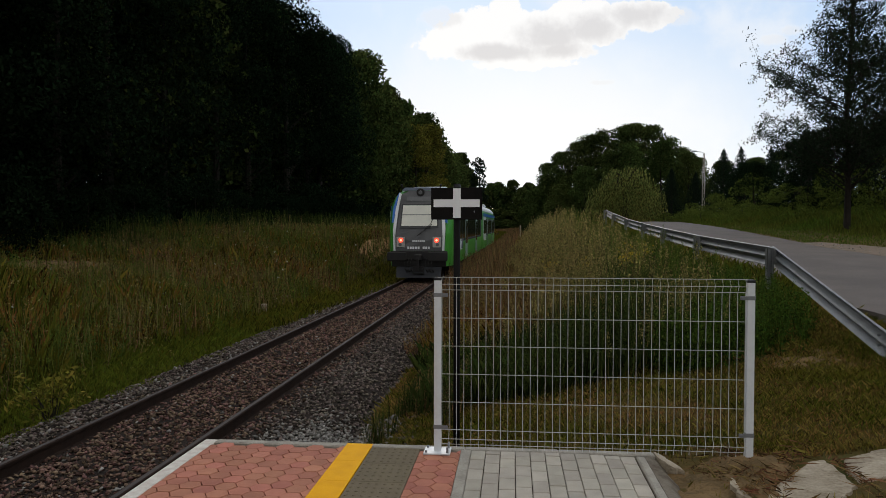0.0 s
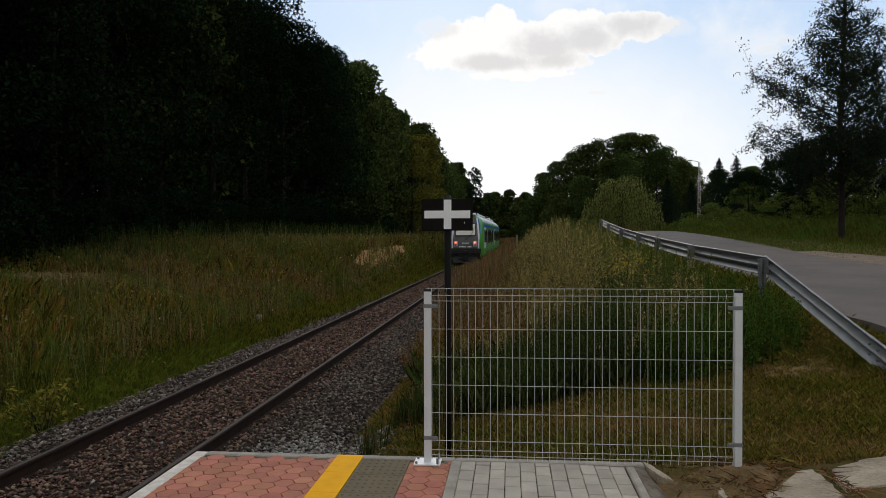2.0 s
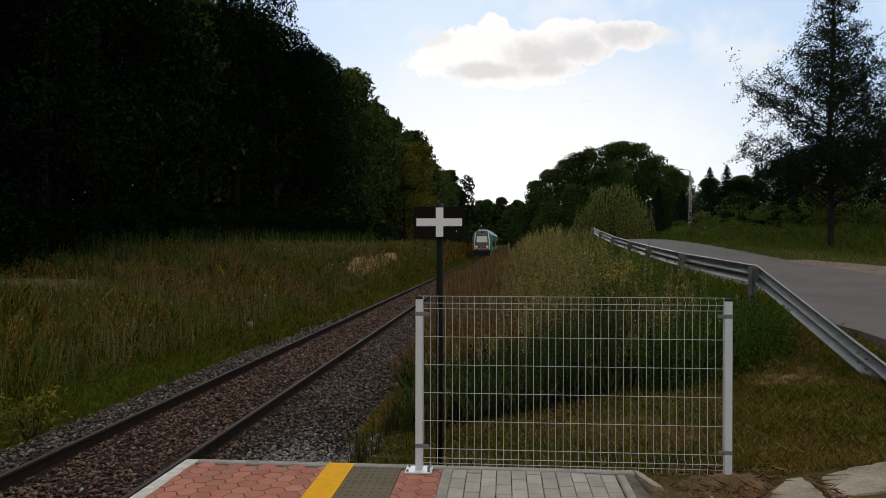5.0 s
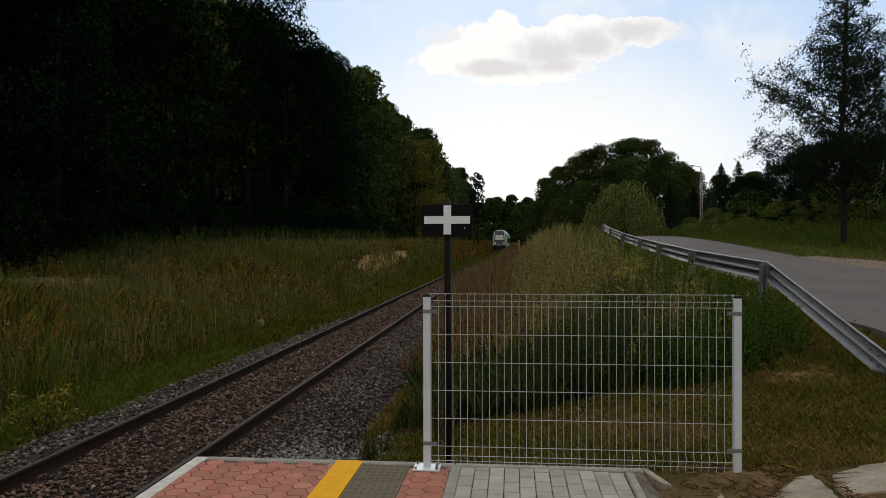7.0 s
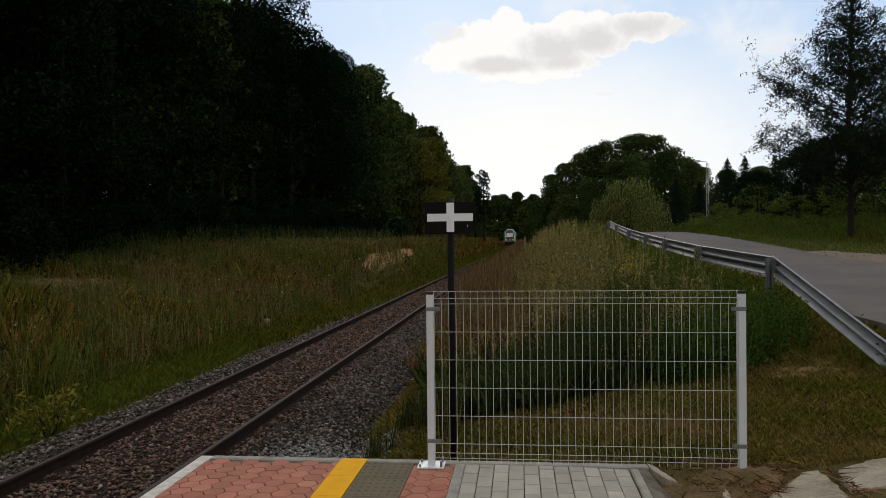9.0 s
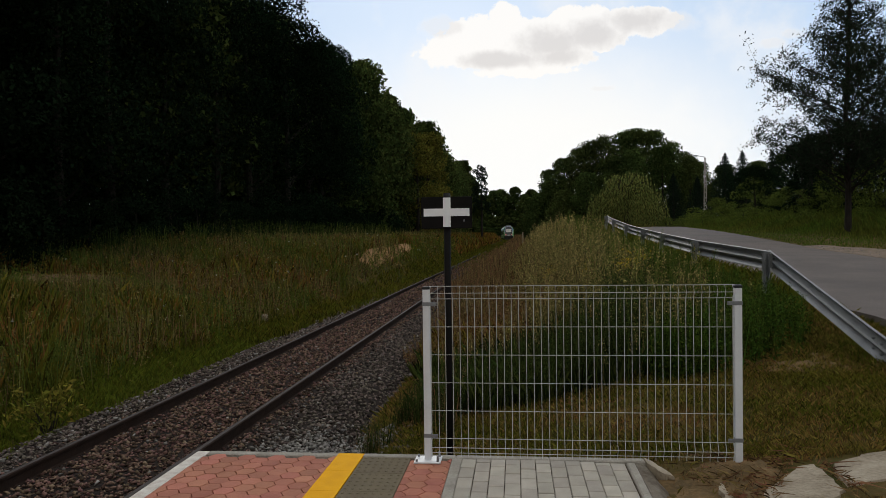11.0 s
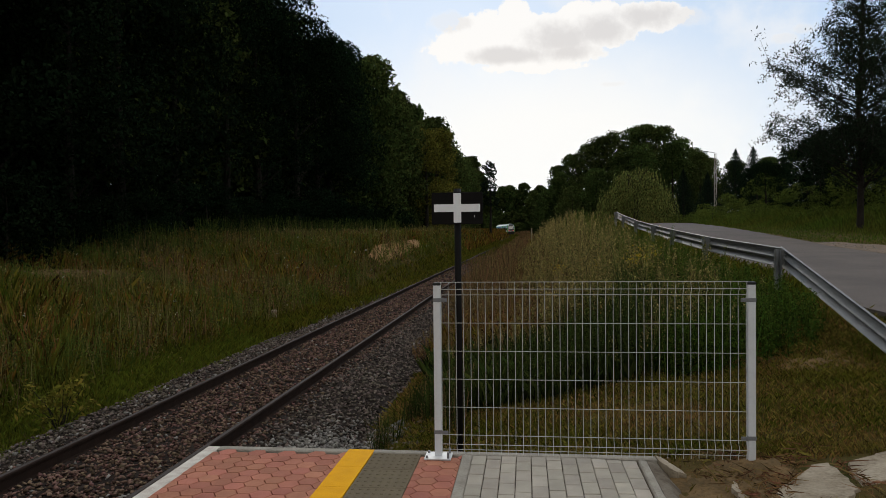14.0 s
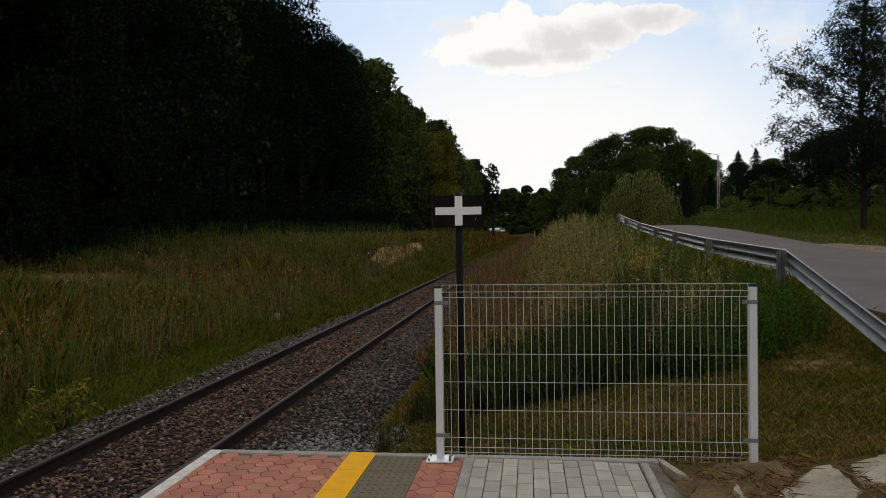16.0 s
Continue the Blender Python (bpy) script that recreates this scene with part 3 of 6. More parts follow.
def build_platform():
    p = thing("platform", "low station platform paved with red and grey concrete pavers", "platform", kind="structure")
    part("platform_base", Geo().box(PX0 + 0.01, PY0, -1.2, PX1, PY1 - 0.01, -0.024), M["joint"], p)
    edge = Geo().box(PX0, PY0, -0.9, PX0 + 0.10, PY1, 0.0, 0.006)
    part("edge_slab", edge, M["white_line"], p, "platform edge with worn white paint")
    g = Geo()
    for a, b in ((PX0 + 0.1, -0.62), (-0.62, 0.19), (0.19, 0.86), (0.86, 1.53)):
        g.box(a, PY1 - 0.078, -0.5, b, PY1, 0.004, 0.008)
    part("end_kerb", g, M["concrete"], p)
    part("kerb_strip", Geo().box(0.165, PY0, -0.2, 0.238, PY1 - 0.08, 0.003, 0.006), M["concrete"], p)
    part("side_kerb", Geo().box(1.395, PY0, -0.4, 1.455, PY1 - 0.10, 0.002, 0.01), M["concrete"], p)
    hs = []
    for y in (PY0, -4.0, -2.0, -1.2, -0.8, -0.5, -0.3, -0.1, PY1 - 0.085):
        e = random.uniform(-0.012, 0.012)
        hs.append([(1.456, y, -0.3), (1.456, y, -0.006), (1.53 + e, y, -0.022 + e * 0.5), (1.60 + 2 * e, y, -0.085), (1.62 + 2 * e, y, -0.3)])
    part("kerb_haunch", Geo().rings(hs), M["haunch"], p, "rough mortar haunch beside the kerb")
    y1 = PY1 - 0.08
    # painted band and tactile slabs
    me = Geo().box(-0.0975, -0.1993, -0.03, 0.0975, 0.1993, 0.0065, 0.0015).mesh("yellow_slab", M["yellow"])
    y = y1 - 0.2
    while y > -2.4:
        o = part("yellow_slab", me, None, p)
        o.location = (-0.587, y + 0.065, 0.0)
        y -= 0.399
    tac = Geo().box(-0.178, -0.178, -0.03, 0.178, 0.178, 0.002, 0.003)
    for a in range(7):
        for b in range(5):
            cx, cy = -0.15 + a * 0.05, -0.14 + b * 0.07
            tac.disc((cx, cy, 0.0015), "z", 0.0125, 0.008, 0.005, 8)
    me = tac.mesh("tactile_slab", M["tactile"])
    y = y1 - 0.18
    while y > -2.4:
        o = part("tactile_slab", me, None, p)
        o.location = (-0.309, y, 0.0)
        y -= 0.359
    # red pavers: stretched hexagons in staggered rows
    w, d = 0.150, 0.128

    def hexagon(lo, hi):
        """A paver whose ends are sawn off at lo and hi."""
        j = 0.0023
        a, b, c = w / 2 - j, w / 4 - j * 0.4, d / 2 - j * 0.8
        pts = [(-a, 0.0), (-b, -c), (b, -c), (a, 0.0), (b, c), (-b, c)]
        for lim, s in ((lo, 1), (hi, -1)):
            out = []
            for k, q in enumerate(pts):
                r = pts[(k + 1) % len(pts)]
                if s * (q[0] - lim) >= 0:
                    out.append(q)
                if s * (q[0] - lim) * s * (r[0] - lim) < 0:
                    f = (lim - q[0]) / (r[0] - q[0])
                    out.append((lim, q[1] + f * (r[1] - q[1])))
            pts = out
        if len(pts) < 3:
            return None
        mx, my = sum(q[0] for q in pts) / len(pts), sum(q[1] for q in pts) / len(pts)
        r0 = [(x, yy, -0.03) for x, yy in pts]
        r1 = [(x, yy, -0.004) for x, yy in pts]
        r2 = [(mx + (x - mx) * 0.96, my + (yy - my) * 0.96, 0.001) for x, yy in pts]
        return Geo().rings([r0, r1, r2])

    shapes = {}
    for x0, x1 in ((PX0 + 0.1, -0.685), (-0.13, 0.165)):
        k = 0
        y = y1 - d * 0.45
        while y > -2.3:
            x = x0 + (0.0 if k % 2 else w * 0.75)
            while x < x1 + w * 0.5:
                key = (round(max(-w, x0 + 0.002 - x), 3), round(min(w, x1 - 0.002 - x), 3))
                if key[1] > -w * 0.42 and key[0] < w * 0.42:
                    if key not in shapes:
                        g = hexagon(*key)
                        shapes[key] = g.mesh("red_paver", M["red_paver"]) if g else None
                    if shapes[key]:
                        o = part("paver", shapes[key], None, p)
                        o.location = (x, y, random.uniform(-0.0015, 0.0015))
                        o.rotation_euler = (random.gauss(0, 0.006), random.gauss(0, 0.006), 0)
                x += w * 1.5
            y -= d / 2
            k += 1
    mg = Geo().box(-0.0498, -0.0968, -0.03, 0.0498, 0.0968, 0.001, 0.004).mesh("grey_paver", M["grey_paver"])
    cuts = {}
    for c in range(11):
        y = y1 - 0.003
        first = (0.20, 0.11, 0.16, 0.07)[(c * 3) % 4]
        while y > -1.9:
            ln = first if y > y1 - 0.01 else 0.2
            if ln not in cuts:
                cuts[ln] = mg if ln == 0.2 else Geo().box(-0.0498, -ln / 2 + 0.0032, -0.03, 0.0498, ln / 2 - 0.0032, 0.001, 0.004).mesh("grey_paver", M["grey_paver"])
            o = part("paver", cuts[ln], None, p)
            o.location = (0.29 + c * 0.1045, y - ln / 2, random.uniform(-0.003, 0.001) - 0.012 * max(0, c - 7) / 3)
            o.rotation_euler = (random.gauss(0, 0.007), random.gauss(0, 0.007), random.gauss(0, 0.006))
            y -= ln


    # the platform further back: the same paving, laid as joined pieces
    g = Geo()
    for x0, x1 in ((PX0 + 0.1, -0.685), (-0.13, 0.165)):
        y, k = y1 - d * 0.45 - 36 * d / 2, 36
        while y > PY0 + 0.1:
            x = x0 + (0.0 if k % 2 else w * 0.75)
            while x < x1 + w * 0.5:
                lo, hi = max(-w, x0 + 0.002 - x), min(w, x1 - 0.002 - x)
                piece = hexagon(lo, hi) if hi > -w * 0.42 and lo < w * 0.42 else None
                if piece:
                    g.add([(a + x, b + y, c) for a, b, c in piece.v], piece.f)
                x += w * 1.5
            y, k = y - d / 2, k + 1
    part("red_paving", g, M["red_paver"], p, "red hexagonal pavers", kind="stuff")
    g = Geo()
    for c in range(11):
        y = -1.92 - 0.05 * (c % 3)
        while y > PY0 + 0.25:
            g.box(0.29 + c * 0.1045 - 0.0498, y - 0.0968, -0.02, 0.29 + c * 0.1045 + 0.0498, y + 0.0968, 0.001, 0.004)
            y -= 0.2
    part("grey_paving", g, M["grey_paver"], p, "grey rectangular pavers", kind="stuff")
    part("tactile_strip", Geo().box(-0.487, PY0, -0.03, -0.131, -2.456, 0.002, 0.003), M["tactile"], p, "dark tactile strip")
    part("yellow_strip", Geo().box(-0.684, PY0, -0.03, -0.49, -2.273, 0.0065, 0.0015), M["yellow"], p, "yellow painted warning strip")


# ---- mesh fence ----
def build_fence():
    f = thing("mesh_fence", "white welded wire fence panel between two square posts", "fence")
    for x, base in ((0.0, 0.0), (2.145, -0.25)):
        g = Geo().box(x - 0.0245, -0.020, base, x + 0.0245, 0.020, 1.232, 0.004)
        post = part("post", g, M["white_metal"], f)
        part("cap", Geo().box(x - 0.027, -0.0225, 1.225, x + 0.027, 0.0225, 1.250, 0.006), M["black_plastic"], post, "black plastic post cap")
        s = 1 if x == 0 else -1
        for z in (1.125, 0.185):
            c = Geo().box(x - 0.0275, -0.0235, z - 0.014, x + 0.0275, 0.0235, z + 0.014, 0.003)
            c.box(*sorted((x + s * 0.03, x + s * 0.075))[:1], -0.03, z - 0.013, sorted((x + s * 0.03, x + s * 0.075))[1], -0.024, z + 0.013, 0.002)
            c.disc((x + s * 0.057, -0.036, z), "y", 0.007, 0.008, 0.012, 8)
            part("clamp", c, M["zinc_old"], post, "grey steel clamp")
    pl = Geo().box(-0.095, -0.085, 0.002, 0.095, 0.075, 0.014, 0.003)
    plate = part("base_plate", pl, M["white_metal"], f)
    for x, y in ((-0.075, -0.065), (0.075, -0.065), (-0.075, 0.055), (0.075, 0.055)):
        part("bolt", Geo().disc((x, y, 0.013), "z", 0.009, 0.008, 0.016 if x < 0 else 0.04, 8), M["zinc_old"], plate)
    zs = [(1.25, 0.0), (1.203, -0.028), (1.160, 0.0), (0.162, 0.0), (0.106, -0.028), (0.058, 0.0), (0.03, 0.0)]
    v = Geo().tube([(0, y, z) for z, y in zs], 0.0020, 5)
    me = v.mesh("vertical_wire", M["wire"])
    n = 41
    for i in range(n):
        o = part("vertical_wire", me, None, f)
        o.location = (0.030 + i * (2.082 / (n - 1)), 0, 0)
    h = Geo().tube([(0.022, 0, 0), (2.125, 0, 0)], 0.0022, 5).mesh("horizontal_wire", M["wire"])
    for z, y in ((1.25, 0.005), (1.203, -0.033), (1.160, 0.005), (0.960, 0.005), (0.760, 0.005), (0.560, 0.005), (0.360, 0.005), (0.162, 0.005), (0.106, -0.033), (0.058, 0.005)):
        o = part("horizontal_wire", h, None, f)
        o.location = (0, y, z)


# ---- track-side sign ----
def build_sign():
    x, y = 0.042, 1.2
    s = thing("track_sign", "black trackside sign board with a white cross on a black post", "railway sign", (x, y, 0))
    zb = ground1(x, y) - 0.15
    pole = part("post", Geo().tube([(0, 0, zb), (0, 0, 1.96)], 0.029, 12), M["sign_black"], s, smooth=True)
    part("cap", Geo().disc((0, 0, 1.955), "z", 0.034, 0.028, 0.03, 12), M["black_plastic"], pole)
    board = part("board", Geo().box(-0.222, -0.045, 1.675, 0.222, -0.033, 1.952, 0.003), M["sign_black"], s)
    z = 1.815
    part("cross", Geo().box(-0.20, -0.049, z - 0.032, 0.20, -0.0455, z + 0.035).box(-0.030, -0.0500, 1.690, 0.036, -0.0462, 1.945), M["sign_white"], board, "white reflective cross")
    for zz in (1.73, 1.90):
        part("bracket", Geo().box(-0.05, -0.035, zz - 0.012, 0.05, 0.034, zz + 0.012, 0.003), M["zinc_old"], board)
    part("scratch", Geo().box(0.150, -0.0462, 1.735, 0.154, -0.0448, 1.752), M["sign_white"], board)


build_fence()
build_sign()


# ---- road, kerb stones and guardrail ----
def build_road():
    ys = np.concatenate([np.arange(-110, 0, 10), np.arange(0, 60, 1.0), np.arange(60, 160, 5)])
    rs = []
    rng = np.random.default_rng(5)
    for y in ys:
        xl, xr, z = road(y)
        a, b = rng.normal(0, 0.06, 2)
        rs.append([(xl + a, y, z - 0.25), (xl + a, y, z - 0.02), ((xl + xr) / 2, y, z + 0.03), (xr + b, y, z - 0.01), (xr + b, y, z - 0.25)])
    tagged(part("road", Geo().rings(rs), M["asphalt"]), "narrow worn grey asphalt road climbing a slope", "road", kind="structure")
    rs = []
    for y in np.arange(9, 22, 0.5):
        xl, xr, z = road(y)
        w = 0.3 + 2.1 * math.sin(math.pi * (y - 9) / 13) + rng.normal(0, 0.12)
        rs.append([(xr - 0.1, y, z - 0.2), (xr - 0.1, y, z - 0.004), (xr + w, y, z + 0.02), (xr + w, y, z - 0.2)])
    tagged(part("gravel_patch", Geo().rings(rs), M["road_grit"]), "patch of brown grit beside the asphalt road", "gravel", kind="structure")
    n = 420
    y = rng.uniform(9.5, 21.5, n)
    xr = road(y)[1]
    x = xr + rng.uniform(-0.1, 2.0, n) * np.sin(np.pi * (y - 9) / 13)
    rocks("roadside_stones", rng, np.stack([x, y, road(y)[2] + 0.02], 1), np.full(n, 0.018), M["gravel"], "loose pale stones on the road's edge")


def build_guardrail():
    t = thing("guardrail", "galvanised steel crash barrier with a sloping end section", "guardrail")
    # W profile seen in section: (outwards, up from the beam's top)
    prof = [(-0.030, 0.0), (-0.045, -0.012), (-0.030, -0.035), (0.035, -0.075), (0.040, -0.105), (-0.035, -0.135), (-0.045, -0.155), (-0.035, -0.175),
            (0.040, -0.205), (0.035, -0.235), (-0.030, -0.275), (-0.045, -0.298), (-0.030, -0.31)]
    ring2 = prof + [(a + 0.004, b) for a, b in prof[::-1]]
    pts = [Vector((x, y, z)) for y, x, z in GUARD]
    for i in range(len(pts) - 1):
        a, b = pts[i], pts[i + 1]
        d = (b - a).normalized()
        side = Vector((d.y, -d.x, 0)).normalized()
        n = 3
        rs = []
        for k in range(n + 1):
            q = a + (b - a) * (k / n) + (d * 0.12 if k == n else Vector()) + side * (0.004 * (i % 2))
            rs.append([q + side * px + Vector((0, 0, pz)) for px, pz in ring2[::-1]])
        beam = part("beam", Geo().rings(rs), M["zinc"], t)
        if i >= 1:
            for s in (-0.1, 0.1):
                for zz in (-0.1, -0.21):
                    q = a + d * s
                    part("bolt", Geo().disc((q.x - 0.05, q.y, q.z + zz), "x", 0.014, 0.010, 0.03, 8), M["zinc_old"], beam)
    for i in range(3, len(pts)):
        a = pts[i]
        gz = ground1(a.x, a.y) - 0.3
        x = a.x - 0.115
        g = Geo()
        for bx in ((x - 0.05, a.y + 0.044, x + 0.05, a.y + 0.05), (x - 0.05, a.y - 0.05, x - 0.042, a.y + 0.05), (x + 0.042, a.y - 0.05, x + 0.05, a.y + 0.05),
                   (x - 0.05, a.y - 0.05, x - 0.022, a.y - 0.044), (x + 0.022, a.y - 0.05, x + 0.05, a.y - 0.044)):
            g.box(bx[0], bx[1], gz, bx[2], bx[3], a.z - 0.02)
        post = part("post", g, M["zinc_old"], t)
        if i > 2:
            part("spacer", Geo().box(x + 0.05, a.y - 0.05, a.z - 0.26, x + 0.085, a.y + 0.05, a.z - 0.03, 0.006), M["zinc"], post)


build_road()
build_guardrail()


def broken_slab(pts, z0, thick, tilt, label):
    rng = random.Random(len(pts) * 7 + int(pts[0][0] * 100))
    cx, cy = sum(p[0] for p in pts) / len(pts), sum(p[1] for p in pts) / len(pts)
    fine = []
    for k, (ax, ay) in enumerate(pts):
        bx, by = pts[(k + 1) % len(pts)]
        for f in (0.0, 0.34, 0.67):
            e = 0.018 * (abs(bx - ax) + abs(by - ay)) ** 0.5 * (f > 0)
            fine.append((ax + (bx - ax) * f + rng.gauss(0, e), ay + (by - ay) * f + rng.gauss(0, e)))
    pts = fine
    t = lambda x, y: tilt[0] * (x - cx) + tilt[1] * (y - cy)
    rs = [[(cx + (x - cx) * k, cy + (y - cy) * k, z + t(x, y)) for x, y in pts] for k, z in ((0.98, z0 - thick), (1.0, z0 - 0.02), (0.97, z0))]
    tagged(part("concrete_slab", Geo().rings(rs), M["slab"]), label, "concrete slab")


# ---- train ----
def car_shell():
    half = [(1.36, 0.62), (1.42, 1.1), (1.43, 2.0), (1.42, 2.75), (1.36, 3.25), (1.22, 3.60), (0.92, 3.86), (0.45, 3.98), (0.0, 4.0)]
    prof = half + [(-x, z) for x, z in half[-2::-1]]
    return prof


def ring_at(y, sx, rake=0.0, zcap=1.0):
    return [(x * sx, y + rake * max(0.0, z - 1.9) * 0.30, 0.62 + (z - 0.62) * zcap) for x, z in car_shell()]


def strip(pts, depth):
    """A thin band: points (x, y, z) of its outline, thickened sideways."""
    n = len(pts)
    return Geo().rings([[(x - depth, y, z) for x, y, z in pts], [(x, y, z) for x, y, z in pts]])


def build_car(rear):
    name = "railcar"
    car = thing(name, "green, white and blue railcar with grey cab and red lamps" if rear else "green and white leading railcar coupled in front of its twin",
                "train", group="two-car train")
    L = 20.4
    st = [(0.0, 0.80, 1, 0.97), (0.12, 0.86, 1, 0.985), (0.5, 0.95, 0.8, 1), (1.1, 1.0, 0.3, 1), (1.6, 1.0, 0, 1), (L - 0.15, 1.0, 0, 1), (L, 0.96, 0, 0.99)]
    part("body", Geo().rings([ring_at(*s) for s in st]), TRAIN["green"], car, "green painted body", smooth=False)
    rs = []
    for y, w in ((0.75, 0.80), (1.6, 1.0), (L, 1.0)):
        rs.append([(x * w, y, z) for x, z in ((1.33, 3.40), (1.24, 3.62), (0.93, 3.89), (0.45, 4.01), (0, 4.03), (-0.45, 4.01), (-0.93, 3.89), (-1.24, 3.62), (-1.33, 3.40))])
    part("roof", Geo().rings(rs), TRAIN["roof"], car, "pale grey roof")
    for k, y in enumerate((4.2, 9.5, 14.6)):
        part("roof_unit", Geo().box(-0.75, y, 3.95, 0.75, y + 2.2, 4.22, 0.08), TRAIN["roof"], car)
    part("underframe", Geo().box(-1.15, 1.5, 0.35, 1.15, L - 1.0, 0.72, 0.05), TRAIN["dark"], car)
    for yb in (3.2, L - 3.2):
        b = part("bogie", Geo().box(-1.05, yb - 1.6, 0.35, 1.05, yb + 1.6, 0.62, 0.06), TRAIN["dark"], car)
        for yy in (yb - 1.1, yb + 1.1):
            for s in (-1, 1):
                part("wheel", Geo().disc((s * 0.75 - 0.06, yy, 0.42), "x", 0.42, 0.42, 0.12, 20), TRAIN["steel"], b)
    for s in (-1, 1):
        X = s * 1.432
        band = lambda y0, y1, z0, z1, d=0.012: Geo().box(min(X, X + s * d), y0, z0, max(X, X + s * d), y1, z1)
        part("cant_rail", band(1.3, L - 0.1, 3.0, 3.22, 0.006), TRAIN["blue"], car, "blue band above the windows")
        y = 2.1
        while y < L - 2.0:
            if 5.3 < y < 6.7 or 13.0 < y < 14.4:
                d = part("door", band(y, y + 1.3, 0.75, 2.86, 0.02), TRAIN["door"], car, "pale sliding door")
                for yy in (y + 0.12, y + 0.71):
                    part("door_window", band(yy, yy + 0.47, 1.45, 2.6, 0.026), TRAIN["glass"], d, "dark door glass")
                y += 1.5
                continue
            part("side_window", band(y, y + 1.35, 1.72, 2.72), TRAIN["glass"], car, "dark side window")
            y += 1.5
        # white panel with a round lower corner, running back below the cab's side window
        o = [(1.12, 2.98), (1.10, 2.0), (1.18, 1.62), (1.36, 1.38), (1.62, 1.26), (2.0, 1.22), (5.0, 1.22), (5.1, 1.70), (4.9, 2.98)]
        part("livery_panel", strip([(X + s * 0.006, a, b) for a, b in o], s * 0.010), TRAIN["white"], car, "white livery panel")
        o = [(4.2, 1.26), (5.15, 1.22), (5.7, 2.86), (5.2, 2.86), (4.95, 1.9)]
        part("blue_sweep", strip([(X + s * 0.010, a, b) for a, b in o], s * 0.010), TRAIN["blue_grey"], car, "blue-grey slanting livery stripe")
        part("window_band", band(4.3, L - 0.6, 1.60, 2.84, 0.007), TRAIN["dark"], car, "black band round the side windows")
        part("cab_window", band(1.35, 2.05, 1.75, 2.75, 0.016), TRAIN["glass"], car)
    if rear:
        face = lambda z: (max(0.0, z * 1.0 - 1.9) * 0.30)
        def panel(outline, d0, d1):
            """A plate on the sloping cab face, from outline points (x, z), d0 to d1 proud."""
            return Geo().rings([[(x, face(z) - d0, z) for x, z in outline], [(x, face(z) - d1, z) for x, z in outline]][::-1])
        mask = [(-0.98, 1.28), (0.98, 1.28), (1.0, 1.9), (0.95, 2.6), (0.90, 3.2), (0.82, 3.70), (0.5, 3.86), (-0.5, 3.86), (-0.82, 3.70), (-0.90, 3.2), (-0.95, 2.6), (-1.0, 1.9)]
        m = part("cab_mask", panel(mask, 0.0, 0.05), TRAIN["grey"], car, "dark grey cab front")
        part("windscreen", panel([(-0.83, 2.26), (0.83, 2.26), (0.78, 3.28), (-0.78, 3.28)], 0.045, 0.06), TRAIN["glass"], m, "dark windscreen")
        part("sun_blind", panel([(-0.77, 2.34), (0.77, 2.34), (0.73, 3.22), (-0.73, 3.22)], 0.055, 0.066), TRAIN["blind"], m, "pale blind behind the windscreen")
        part("blind_edge", panel([(-0.77, 2.80), (0.77, 2.80), (0.77, 2.84), (-0.77, 2.84)], 0.062, 0.07), TRAIN["blind_edge"], m)
        part("destination_box", panel([(-0.60, 3.42), (0.60, 3.42), (0.57, 3.60), (-0.57, 3.60)], 0.045, 0.062), TRAIN["display"], m, "unlit destination display")
        part("top_lamp", Geo().disc((0, 0.44, 3.78), "y", 0.17, 0.20, 0.3, 18), TRAIN["dark"], m)
        part("lens", Geo().disc((0, 0.425, 3.78), "y", 0.08, 0.09, 0.03, 14), TRAIN["display"], m)
        for s in (-1, 1):
            lamp = part("lamp_housing", panel([(s * 0.60, 1.43), (s * 0.95, 1.43), (s * 0.95, 1.87), (s * 0.60, 1.87)][::s], 0.045, 0.075), TRAIN["lamp_box"], m, "pale lamp housing")
            part("tail_lamp", Geo().disc((s * 0.765, -0.095, 1.73), "y", 0.095, 0.105, 0.05, 16), TRAIN["red"], lamp, "glowing red tail lamp")
            part("tail_core", Geo().disc((s * 0.765, -0.105, 1.73), "y", 0.05, 0.055, 0.02, 12), TRAIN["core"], lamp, "white-hot lamp core")
            part("headlamp", Geo().disc((s * 0.80, -0.088, 1.54), "y", 0.07, 0.08, 0.04, 14), TRAIN["display"], lamp)
            # corner bands: white rim beside the mask, blue above, green below
            rim = [(s * 1.0, 1.28), (s * 1.09, 1.28), (s * 1.13, 2.2), (s * 1.06, 3.0), (s * 0.92, 3.78), (s * 0.83, 3.72), (s * 0.91, 3.2), (s * 0.965, 2.6), (s * 1.015, 1.9)]
            part("white_rim", panel(rim[::s], -0.04, 0.035), TRAIN["white"], car)
            blue = [(s * 1.105, 2.5), (s * 1.20, 2.45), (s * 1.17, 3.1), (s * 1.02, 3.62), (s * 0.92, 3.80), (s * 1.03, 3.0)]
            part("blue_corner", panel(blue[::s], -0.12, 0.02), TRAIN["blue"], car)
            buf = part("buffer", Geo().box(s * 0.87 - 0.40, -0.52, 0.86, s * 0.87 + 0.40, -0.46, 1.24, 0.03).tube([(s * 0.87, -0.46, 1.05), (s * 0.87, 0.1, 1.05)], 0.12, 12), TRAIN["dark"], car)
        part("roof_cap", panel([(-0.84, 3.87), (0.84, 3.87), (0.70, 4.0), (-0.70, 4.0)], -0.25, 0.02), TRAIN["blue_grey"], car)
        part("buffer_beam", Geo().box(-1.22, -0.06, 0.88, 1.22, 0.3, 1.27, 0.03), TRAIN["dark"], car)
